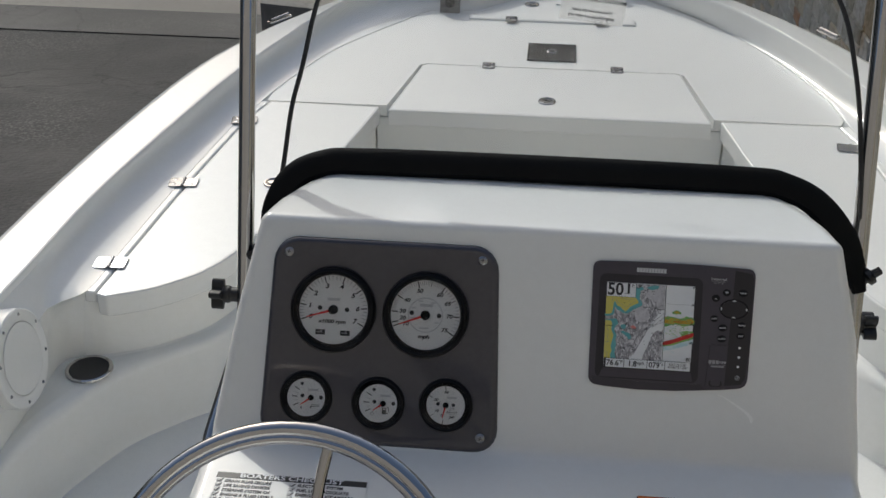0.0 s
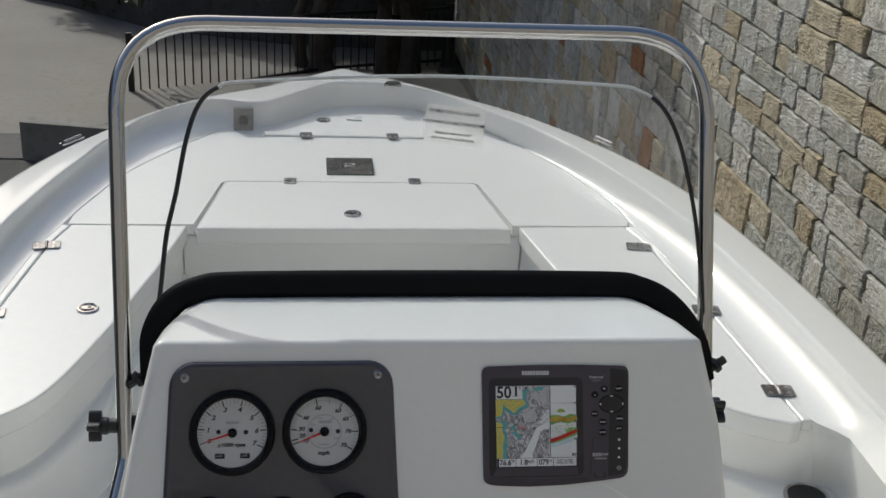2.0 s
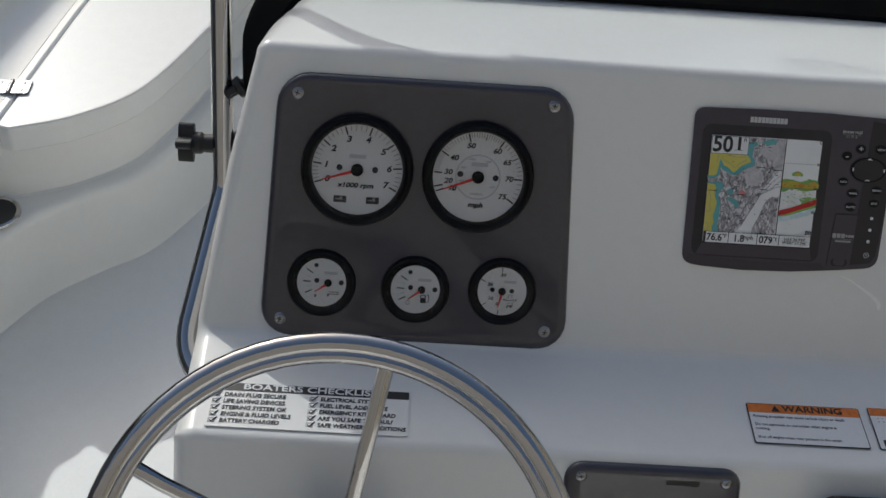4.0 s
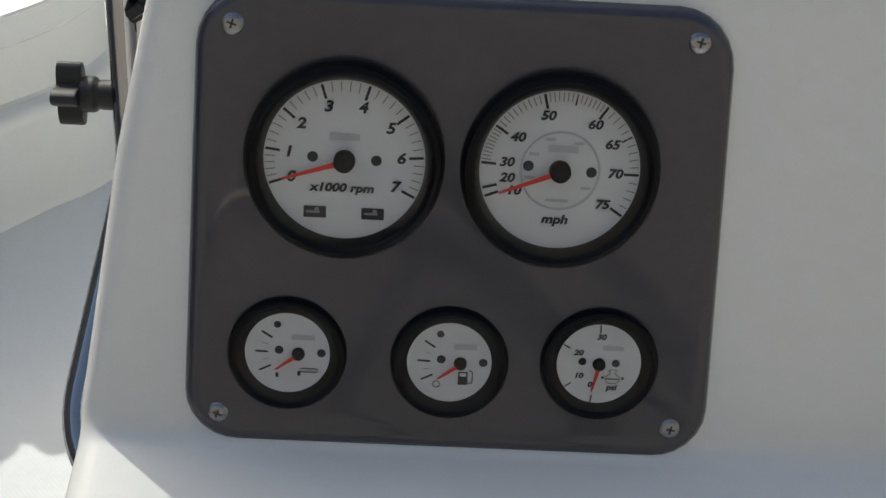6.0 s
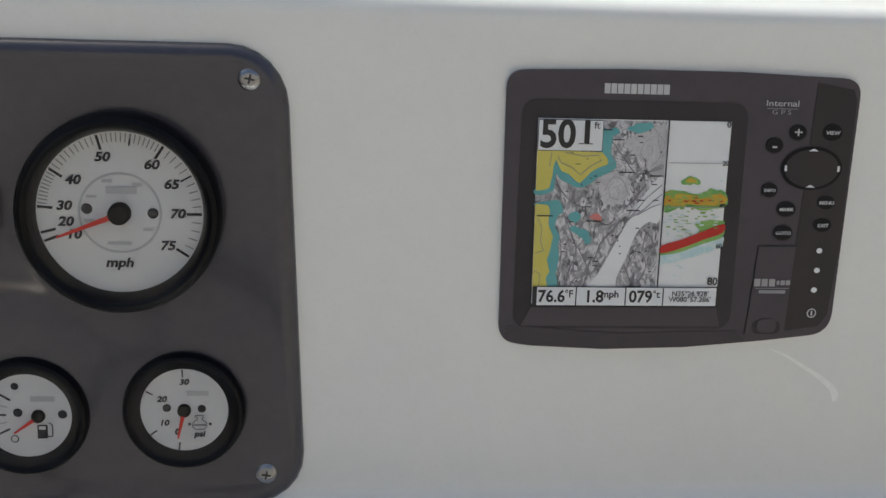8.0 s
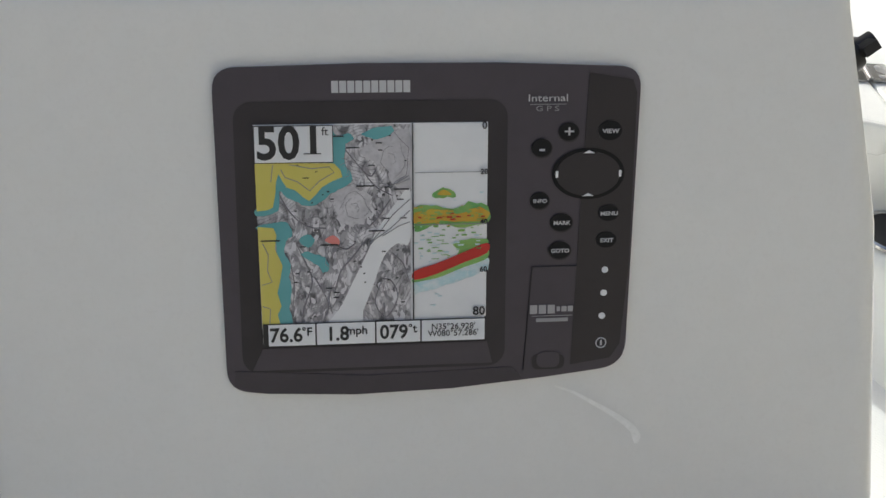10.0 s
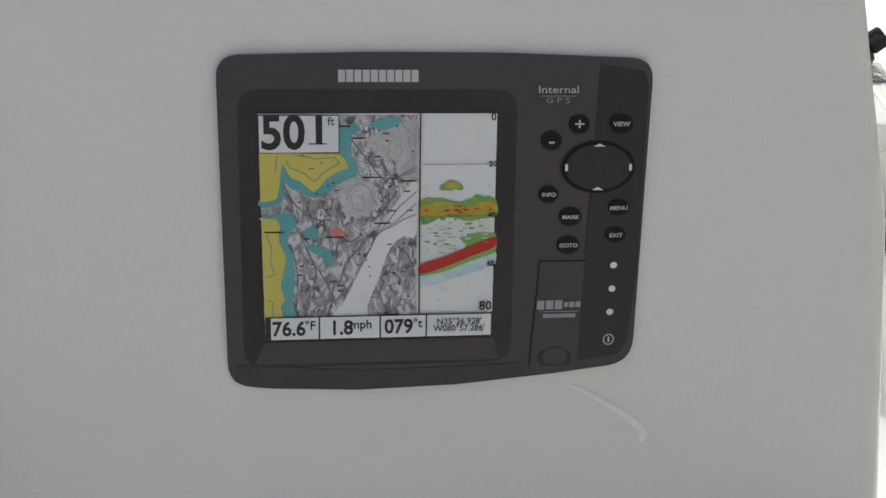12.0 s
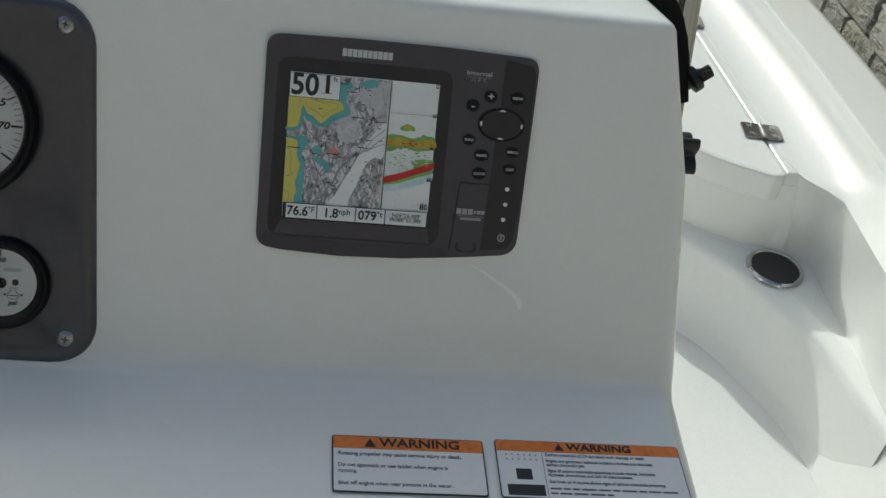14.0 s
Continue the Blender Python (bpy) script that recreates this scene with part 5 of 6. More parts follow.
# ---- steering wheel ----
WA = radians(41.5)
WHEEL = Matrix.Translation((-0.235, -0.3675, 0.8586)) @ Matrix(((1, 0, 0, 0), (0, math.sin(WA), -math.cos(WA), 0), (0, math.cos(WA), math.sin(WA), 0), (0, 0, 0, 1)))
wheel = empty("steering_wheel", WHEEL)
tagged(wheel, "polished stainless steel five-spoke steering wheel", "steering wheel")
WR = 0.1862
part("rim", tube([(WR * math.cos(k / 72 * math.tau), WR * math.sin(k / 72 * math.tau), 0) for k in range(72)], 0.0088, 16, closed=True), STEEL, wheel)
part("rim_grip", tube([((WR - 0.0095) * math.cos(k / 72 * math.tau), (WR - 0.0095) * math.sin(k / 72 * math.tau), 0.001) for k in range(72)], 0.0058, 12, closed=True), STEEL, wheel)
for k in range(5):
    a = radians(79 + 72 * k)
    u = Vector((math.cos(a), math.sin(a), 0))
    part("spoke", sweep([u * 0.03 - Vector((0, 0, 0.05)), u * 0.09 - Vector((0, 0, 0.03)), u * 0.15 - Vector((0, 0, 0.004)), u * (WR - 0.006)], [(0.0062 * math.cos(t / 10 * math.tau), 0.0042 * math.sin(t / 10 * math.tau)) for t in range(10)]), STEEL, wheel)
part("hub", lathe([(0, -0.035), (0.022, -0.036), (0.034, -0.042), (0.037, -0.052), (0.034, -0.066), (0.02, -0.07)], 32), STEEL, wheel)
part("shaft", lathe([(0.0, -0.068), (0.016, -0.068), (0.016, -0.085), (0.040, -0.088), (0.042, -0.13), (0, -0.13)], 28), BLACK, wheel)

# ---- windshield ----
LEAN = Vector((0, 0.475, 0.88)).normalized()
WS = Matrix.Translation((0, 0.22, 1.068)) @ Matrix(((1, 0, 0, 0), (0, LEAN.y, -LEAN.z, 0), (0, LEAN.z, LEAN.y, 0), (0, 0, 0, 1)))


def ws(x, z):
    """Sheet place from the width and the height in the world."""
    return (x, (z - 1.068) / LEAN.z)


EDGE = clear_material("lit_acrylic_edge", (0.92, 0.94, 0.93), 1.3, 0.4)
EDGE.node_tree.nodes["Principled BSDF"].inputs["Transmission Weight"].default_value = 0.35
windshield = empty("windshield", WS)
tagged(windshield, "clear acrylic windshield with thick black trim along its foot", "windshield")
glass_edge = [ws(*p) for p in ((-0.365, 0.95), (-0.360, 1.0), (-0.350, 1.075), (-0.343, 1.14), (-0.331, 1.19), (-0.318, 1.255), (-0.301, 1.299), (-0.275, 1.320), (-0.232, 1.328), (0.02, 1.339), (0.275, 1.332), (0.325, 1.325), (0.357, 1.306), (0.379, 1.27), (0.393, 1.22), (0.404, 1.16), (0.411, 1.08), (0.415, 1.02), (0.417, 0.95))]
foot = [ws(*p) for p in ((-0.362, 0.955), (-0.352, 1.011), (-0.328, 1.043), (-0.290, 1.06), (-0.24, 1.064), (0.0, 1.065), (0.26, 1.064), (0.31, 1.058), (0.352, 1.042), (0.390, 1.005), (0.414, 0.952))]
foot_line = [(p.x, p.y) for p in smooth_path([(x, y, 0) for x, y in foot], 5)]
edge_line = [(p.x, p.y) for p in smooth_path([(x, y, 0) for x, y in glass_edge], 4)]
bm = prism((edge_line + foot_line[::-1])[::-1], -0.0025, 0.0025)
pane = part("sheet", bm, GLASS, windshield, "clear sheet", smooth=False)
pane.visible_shadow = False
trim_mid = [(p.x, p.y) for p in smooth_path([(x, y, 0) for x, y in [ws(*q) for q in ((-0.366, 0.962), (-0.357, 1.022), (-0.334, 1.058), (-0.295, 1.075), (-0.24, 1.0795), (0.0, 1.081), (0.26, 1.0795), (0.315, 1.074), (0.360, 1.054), (0.397, 1.012), (0.417, 0.958))]], 5)]
section = [(-0.009, -0.017), (0.004, -0.0185), (0.010, -0.013), (0.011, 0.0), (0.008, 0.013), (0.003, 0.018), (-0.006, 0.018), (-0.010, 0.012)]
tb = bmesh.new()
rings = []
for i, (x, y) in enumerate(trim_mid):
    a, b = Vector(trim_mid[max(i - 1, 0)]), Vector(trim_mid[min(i + 1, len(trim_mid) - 1)])
    t = (b - a).normalized()
    nrm = Vector((-t.y, t.x))
    f = i / (len(trim_mid) - 1)
    taper = min(1.0, 0.5 + 6 * min(f, 1 - f))
    rings.append([tb.verts.new((x + nrm.x * s * taper, y + nrm.y * s * taper, d)) for d, s in section])
for p, q in zip(rings, rings[1:]):
    for j in range(len(section)):
        tb.faces.new((p[j], p[(j + 1) % len(section)], q[(j + 1) % len(section)], q[j]))
tb.faces.new(rings[0][::-1])
tb.faces.new(rings[-1])
part("foot_trim", tb, RUBBER, windshield, "thick black rubber trim")
# light caught in the sheet's top edge is put in as a pale tube
part("lit_edge_tube", tube([(x, y, 0) for x, y in edge_line[28:-25]], 0.0027, 8), EDGE, windshield, "pale frosted tube standing for the lit edge")
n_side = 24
# opaque black side trim; its shadow is turned off to keep the console top clear
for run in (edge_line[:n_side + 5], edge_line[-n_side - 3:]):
    part("pane_edge", tube([(x, y, 0) for x, y in run], 0.0034, 8), BLACK, windshield, "black trim along the side of the clear sheet").visible_shadow = False
for x, s in ((-0.371, -1), (0.421, 1)):
    kb = lathe([(0, 0.026), (0.005, 0.026), (0.0055, 0.015), (0.011, 0.013), (0.0115, 0.006), (0.006, 0.004), (0.006, -0.004), (0, -0.004)], 16)
    box(-0.016, 0.016, -0.003, 0.003, 0.012, 0.022, kb)
    part("thumb_screw", moved(kb, Matrix.Translation((x, ws(0, 0.972)[1], 0)) @ pose(0, 0, 0, 0, 90 * s, 35)), BLACK, windshield)
label_part = part("care_label", moved(prism([(-0.042, -0.027), (0.042, -0.027), (0.042, 0.027), (-0.042, 0.027)], 0, 0.0004), Matrix.Translation((0.054, (1.2765 - 1.068) / LEAN.z, 0.0042)) @ pose(0, 0, 0, 0, 0, -6)), FILM, windshield, "clear label lettered on its far side", smooth=False)
label_part.visible_shadow = False
for k, (text, size, dy) in enumerate((("DEALERS - DO NOT REMOVE", 0.0066, 0.018), ("IMPORTANT CARE INFORMATION", 0.0068, 0.0025), ("Wash and clean this plastic", 0.0058, -0.012), ("using mild soap and water only", 0.0058, -0.0195))):
    ob = words(text, size, (0, 0, 0), INK, label_part, mirror=True, squeeze=0.84, bold=0.00013)
    ob.matrix_basis = Matrix.Translation((0.054 - 0.001 * k, (1.2765 - 1.068) / LEAN.z + dy, 0.0050)) @ pose(0, 0, 0, 0, 0, -6)

# ---- grab rail ----
rail = empty("grab_rail", (0, 0.11, 0.86))
tagged(rail, "polished stainless steel grab rail arching over the console", "grab rail")


def rail_pts():
    def at(z):
        return 0.115 + 0.56 * (z - 0.865)
    pts = [(-0.366, -0.080, 0.742), (-0.421, -0.025, 0.757), (-0.3935, at(0.87), 0.87), (-0.420, at(1.396), 1.396), (0.434, at(1.396), 1.396), (0.410, at(0.875), 0.875), (0.402, 0.098, 0.815), (0.372, 0.090, 0.795)]
    return [Vector(p) - Vector((0, 0.11, 0.86)) for p in pts]


rp = rail_pts()
half = rp[2].lerp(rp[3], 0.3)
path = bent([rp[0], rp[1], rp[2], half], 0.07)[:-1] + bent([half] + rp[3:6], 0.125, 12)[:-1] + bent([rp[5], rp[6], rp[7]], 0.02)
part("rail_tube", tube(path, 0.0112, 18), STEEL, rail)
for s in (-1, 1):
    knob = lathe([(0.0, -0.012), (0.0095, -0.012), (0.0095, 0.010), (0.012, 0.012), (0.012, 0.021), (0.0, 0.022)], 24)
    star = [((0.0150 + 0.0065 * math.cos(4 * a)) * math.cos(a), (0.0150 + 0.0065 * math.cos(4 * a)) * math.sin(a)) for a in (k / 48 * math.tau for k in range(48))]
    prism(star, 0.020, 0.037, knob)
    xk, yk, zk = (-0.408, 0.04, 0.044) if s < 0 else (0.411, 0.055, 0.045)
    part("clamp_knob", moved(knob, Matrix.Translation((xk, yk, zk)) @ pose(0, 0, 0, 0, 90 * s, 0) @ pose(0, 0, 0, 0, 0, 25)), BLACK, rail, "black four-lobed knob", bevel=0.0015)
    sp = lathe([(0.0, 0.0), (0.015, 0.0), (0.017, 0.004), (0.017, 0.016), (0.014, 0.02), (0.010, 0.024), (0.010, 0.05), (0, 0.05)], 22)
    part("standoff", moved(sp, Matrix.Translation((-0.366 if s < 0 else 0.380, yk, zk)) @ pose(0, 0, 0, 0, 90 * s, 0)), BLACK, rail, "black standoff")

# ---- fittings on the decks ----
def hinge(x, y, turn, w=0.042, d=0.046):
    h = empty("hinge", Matrix.Translation((x, y, DECK_Z + (0.002 if y < 2.8 else 0.0075))) @ pose(0, 0, 0, 0, 0, turn))
    tagged(h, "small stainless steel hatch hinge", "hinge", group="hatch hinges")
    for s in (-1, 1):
        leaf = part("leaf", prism(rounded(-w / 2, w / 2, min(s * 0.003, s * d / 2), max(s * 0.003, s * d / 2), 0.006, 4), 0.0, 0.0042), CAST_STEEL, h, bevel=0.001)
        for sx in (-1, 1):
            part("rivet", lathe([(0, 0.0050), (0.0045, 0.0048), (0.0062, 0.0040)], 12, (sx * w * 0.27, s * d * 0.29, 0)), DULL_STEEL, leaf)
    part("knuckle", tube([(-w / 2 * 0.9, 0, 0.004), (w / 2 * 0.9, 0, 0.004)], 0.0042, 12), CAST_STEEL, h)
    return h


for x, y, turn, w, d in ((-0.207, 2.468, 0, 0.042, 0.05), (0.217, 2.474, 0, 0.042, 0.05), (-0.155, 2.942, 0, 0.044, 0.05), (0.172, 2.942, 0, 0.044, 0.05),
                         (-0.899, 1.930, 98, 0.05, 0.076), (-0.956, 1.505, 96, 0.05, 0.076), (-1.000, 1.075, 94, 0.05, 0.076),
                         (0.862, 1.928, 82, 0.05, 0.076), (0.940, 1.505, 84, 0.05, 0.076), (0.981, 1.078, 86, 0.05, 0.076)):
    hinge(x, y, turn, w, d)


def latch(x, y, r=0.028):
    l = empty("latch", (x, y, DECK_Z + (0.002 if y < 2.8 else 0.0075)))
    tagged(l, "round stainless steel lift latch set in a hatch", "latch", group="hatch latches")
    part("latch_ring", lathe([(r, 0.0), (r * 1.0, 0.002), (r * 0.93, 0.0042), (r * 0.80, 0.0045), (r * 0.72, 0.002), (r * 0.7, 0.0006), (0, 0.0006)], 36), STEEL, l)
    part("latch_handle", prism(disc(0, 0, r * 0.62, r * 0.34, 24), 0.0008, 0.005), STEEL, l, bevel=0.001)
    # shade inside both holes is painted as raised black discs
    part("finger_hole", prism(disc(r * 0.18, 0, r * 0.2, r * 0.17, 16), 0.005, 0.0056), INK, l, smooth=False)
    part("keyhole", prism(disc(-r * 0.45, -r * 0.4, r * 0.2, r * 0.16, 16), 0.0008, 0.003), INK, l, smooth=False)


latch(-0.006, 2.18)
latch(-0.717, 1.530)
latch(0.735, 1.530)
latch(-0.086, 3.125)

plate = empty("deck_plate", (0.0, 2.619, DECK_Z))
tagged(plate, "square dark glossy plate screwed to the foredeck", "deck plate")
part("plate_body", prism(rounded(-0.083, 0.083, -0.082, 0.083, 0.006), -0.002, 0.006), material("smoked_plate", (0.022, 0.022, 0.024), 0.2, spots=0.4, grain=((0.05, 0.05, 0.052), 20.0, 90.0)), plate, bevel=0.0015)
for x in (-0.07, 0.07):
    for y in (-0.068, 0.0, 0.068):
        screw(plate, x, y, 0.0062, 0.0045)
part("pull_ring", tube([(0.016 * math.cos(k / 24 * math.tau), 0.016 * math.sin(k / 24 * math.tau), 0.0075) for k in range(24)], 0.0028, 8, closed=True), DULL_STEEL, plate)

outlet = empty("power_socket", Matrix.Translation((-0.390, 3.024, 0.412)) @ pose(0, 0, 0, 80, 0, 0))
tagged(outlet, "square dark socket plate on the bow coaming", "socket")
part("socket_plate", prism(rounded(-0.037, 0.037, -0.050, 0.042, 0.005), -0.02, 0.006), material("smoky_plastic", (0.10, 0.10, 0.105), 0.3, grain=((0.16, 0.16, 0.165), 30.0, 90.0)), outlet, bevel=0.002)
part("socket_cap", lathe([(0, 0.014), (0.014, 0.014), (0.018, 0.011), (0.019, 0.005)], 24, (0, -0.004, 0)), BLACK, outlet)


def cleat(x, y, turn):
    c = empty("cleat", Matrix.Translation((x, y, rim_z(y) + 0.004)) @ pose(0, 0, 0, 0, 0, turn))
    tagged(c, "flush stainless steel pop-up cleat on the gunwale", "cleat", group="gunwale cleats")
    part("cleat_plate", prism(rounded(-0.055, 0.055, -0.014, 0.014, 0.013), -0.004, 0.003), STEEL, c, bevel=0.001)
    part("cleat_horn", tube([(-0.045, 0, 0.005), (0.045, 0, 0.005)], 0.006, 10), STEEL, c)


cleat(-0.945, 2.62, 60)
cleat(0.925, 2.68, 118)
bow_light = empty("bow_light", (0.196, 3.315, rim_z(3.31) + 0.004))
tagged(bow_light, "low oval navigation light at the bow", "navigation light")
part("light_base", prism(disc(0, 0, 0.036, 0.024, 28), -0.004, 0.005), STEEL, bow_light, bevel=0.0015)
part("light_lens", prism(disc(0, 0, 0.030, 0.019, 24), 0.005, 0.013), GLOSS_BLACK, bow_light, bevel=0.002)
for s in (1, -1):
    cup = empty("cup_holder", (s * 1.010, 0.893, 0.1985))
    tagged(cup, "stainless steel rimmed cup holder sunk in the side ledge", "cup holder", group="cup holders")
    part("cup_rim", lathe([(0.044, -0.002), (0.045, 0.004), (0.049, 0.006), (0.053, 0.004), (0.054, 0.0)], 40), STEEL, cup)
    # the well has no depth; its shade is a flat black disc
    part("cup_well", lathe([(0.045, 0.002), (0.043, 0.0012), (0, 0.001)], 32), INK, cup, "flat black disc painted for the shaded well")

access = empty("access_plate", Matrix.Translation((-1.069, 0.722, 0.345)) @ pose(0, 0, 0, 0, 82, 0))
tagged(access, "round white plastic access plate screwed to the inner side", "access plate")
part("plate_ring", lathe([(0.106, -0.045), (0.106, 0.002), (0.103, 0.0045), (0.082, 0.005), (0.079, 0.003)], 56), CONSOLE, access)
part("plate_cover", lathe([(0.078, 0.002), (0.077, 0.0042), (0.0, 0.0042)], 48), CONSOLE, access)
for k in range(8):
    a = (k + 0.5) / 8 * math.tau
    screw(access, 0.094 * math.cos(a), 0.094 * math.sin(a), 0.0052, 0.004)

# ---- paved yard beyond the boat ----
slab([(-40, 8.45), (-2.45, 8.28), (-2.45, 9.4), (-40, 9.75)], 0.012, 0.06, "pavement", GREY_CONCRETE, "weathered grey concrete strip beside the drive", "pavement")
slab([(-40, 9.76), (-2.4, 9.41), (1.7, 9.6), (1.7, 13.0), (2.0, 40), (-40, 40)], 0.010, 0.06, "driveway", CONCRETE, "sunlit tan concrete drive", "driveway")


def wall_run(name, line, z_top, thick, mat, label, coping=None):
    """A low wall along a plan line, standing on the ground."""
    w = empty(name, (line[0][0], line[0][1], ground_z(line[0][1])))
    tagged(w, label, "wall", kind="structure")
    base = Vector((line[0][0], line[0][1], ground_z(line[0][1])))
    for (ax, ay), (bx, by), za, zb in zip(line, line[1:], z_top, z_top[1:]):
        d = Vector((bx - ax, by - ay, 0)).normalized()
        n = Vector((-d.y, d.x, 0)) * thick
        bm = bmesh.new()
        q = [Vector((ax, ay, 0)), Vector((bx, by, 0)), Vector((bx, by, 0)) + n, Vector((ax, ay, 0)) + n]
        zt = (za, zb, zb, za)
        lo = [bm.verts.new(Vector((v.x, v.y, ground_z(v.y) - 0.1)) - base) for v in q]
        hi = [bm.verts.new(Vector((v.x, v.y, z)) - base) for v, z in zip(q, zt)]
        bm.faces.new(hi)
        for i in range(4):
            bm.faces.new((lo[i], lo[(i + 1) % 4], hi[(i + 1) % 4], hi[i]))
        part("wall_segment", bm, mat, w, bevel=0.012)
        if coping:
            c = bmesh.new()
            e = d * 0.02
            p = [Vector((ax, ay, 0)) - n * 0.12 - e, Vector((bx, by, 0)) - n * 0.12 + e, Vector((bx, by, 0)) + n * 1.12 + e, Vector((ax, ay, 0)) + n * 1.12 - e]
            lo = [c.verts.new(Vector((v.x, v.y, z + 0.003)) - base) for v, z in zip(p, zt)]
            hi = [c.verts.new(Vector((v.x, v.y, z + 0.05)) - base) for v, z in zip(p, zt)]
            c.faces.new(hi)
            c.faces.new(lo[::-1])
            for i in range(4):
                c.faces.new((lo[i], lo[(i + 1) % 4], hi[(i + 1) % 4], hi[i]))
            part("coping", c, coping, w, bevel=0.008)
    return w


DARK_WALL = material("stained_concrete", (0.105, 0.10, 0.095), 0.85, grain=((0.065, 0.062, 0.058), 1.3, 12.0), bump=0.004, bump_scale=40)
wall_run("retaining_wall", [(-4.45, 16.5), (-3.55, 15.85), (-2.2, 14.5), (-0.6, 14.0), (1.8, 13.85)], [-1.66, -1.62, -1.42, -1.35, -1.32], 0.3, DARK_WALL, "dark stained concrete retaining wall below the shrubs")
wall_run("retaining_wall", [(-4.0, 19.5), (-4.45, 16.5)], [-1.66, -1.66], 0.3, DARK_WALL, "short return of the concrete retaining wall")
PLANTER = material("planter_concrete", (0.30, 0.285, 0.26), 0.85, grain=((0.20, 0.19, 0.175), 1.5, 9.0, 0.8), bump=0.004, bump_scale=40)
wall_run("planter", [(-2.53, 8.26), (-1.76, 8.10), (1.5, 7.9)], [-1.33, -1.33, -1.33], 0.14, PLANTER, "low grey concrete planter wall")
slab([(-2.42, 8.36), (-1.7, 8.24), (1.5, 8.05), (1.6, 9.3), (-1.2, 8.9)], 0.275, 0.5, "planter_soil", SOIL, "dark mulch filling the planter", "soil")

# ---- iron fence ----
FENCE = [(-2.03, 11.15), (0.10, 12.55), (1.66, 13.05)]


def fence():
    f = empty("fence", (FENCE[0][0], FENCE[0][1], -2.09))
    tagged(f, "black iron picket fence across the drive", "fence")
    o = Vector((FENCE[0][0], FENCE[0][1], -2.09))
    picket = None
    for (ax, ay), (bx, by) in zip(FENCE, FENCE[1:]):
        a, b = Vector((ax, ay, -2.09)), Vector((bx, by, -2.09))
        n = round((b - a).length / 0.105)
        for z, r in ((0.76, 0.02), (0.10, 0.016)):
            part("fence_rail", sweep([a - o + Vector((0, 0, z)), b - o + Vector((0, 0, z))], [(-r, -r), (r, -r), (r, r), (-r, r)]), IRON, f, smooth=False)
        for k in range(n + 1):
            p = a.lerp(b, k / n) - o
            if k == 0 or (k == n and bx > 1):
                part("fence_post", box(p.x - 0.03, p.x + 0.03, p.y - 0.03, p.y + 0.03, 0, 0.82), IRON, f, smooth=False)
            else:
                if picket is None:
                    picket = part("picket", box(-0.008, 0.008, -0.008, 0.008, 0.04, 0.76), IRON, f, smooth=False)
                else:
                    ob = new("picket", picket.data)
                    ob.parent = f
                    picket_next = ob
                    picket_next.location = p
                if picket.location.length == 0 and k == 1 and ax == FENCE[0][0]:
                    picket.location = p


fence()
bollard = empty("bollard", (1.60, 12.75, -2.09))
tagged(bollard, "short black bollard with a pale foot", "bollard")
part("bollard_post", lathe([(0, 0.52), (0.05, 0.51), (0.08, 0.47), (0.085, 0.14), (0.09, 0.10)], 20), IRON, bollard)
part("bollard_foot", lathe([(0.10, 0.10), (0.12, 0.08), (0.13, 0.0)], 20), GREY_CONCRETE, bollard)


# ---- trees and shrubs ----
def leaf_mesh(name, clumps, per, size, seed):
    """Many small bent leaves scattered round clump centres (x, y, z, radius)."""
    rs = np.random.RandomState(seed)
    verts, faces = [], []
    for cx, cy, cz, r in clumps:
        n = int(per * (r / 0.5) ** 2)
        d = rs.normal(size=(n, 3))
        d /= np.linalg.norm(d, axis=1)[:, None]
        p = np.array((cx, cy, cz)) + d * (r * rs.uniform(0.25, 1.0, (n, 1)) ** 0.5) * np.array((1, 1, 0.8))
        u = rs.normal(size=(n, 3))
        u /= np.linalg.norm(u, axis=1)[:, None]
        w = np.cross(u, rs.normal(size=(n, 3)))
        w /= np.linalg.norm(w, axis=1)[:, None]
        s = size * rs.uniform(0.6, 1.3, (n, 1))
        fold = np.cross(u, w) * s * 0.25
        base = len(verts)
        verts.extend(np.stack([p - u * s, p + w * s * 0.45 + fold, p + u * s, p - w * s * 0.45 + fold], 1).reshape(-1, 3).tolist())
        faces.extend([(base + 4 * k, base + 4 * k + 1, base + 4 * k + 2, base + 4 * k + 3) for k in range(n)])
    me = bpy.data.meshes.new(name)
    me.from_pydata(verts, [], faces)
    me.materials.append(LEAF)
    return me


def limb(bm, path, r0, r1, n=9):
    pts = smooth_path(path, 5)
    rings = []
    for i, p in enumerate(pts):
        t = (pts[min(i + 1, len(pts) - 1)] - pts[max(i - 1, 0)]).normalized()
        a = t.orthogonal().normalized()
        b = t.cross(a)
        r = r0 + (r1 - r0) * i / (len(pts) - 1)
        r *= 1 + 0.12 * math.sin(i * 2.3)
        rings.append([bm.verts.new(p + a * r * math.cos(k / n * math.tau) + b * r * math.sin(k / n * math.tau)) for k in range(n)])
    for x, y in zip(rings, rings[1:]):
        for k in range(n):
            bm.faces.new((x[k], x[(k + 1) % n], y[(k + 1) % n], y[k]))
    bm.faces.new(rings[-1])


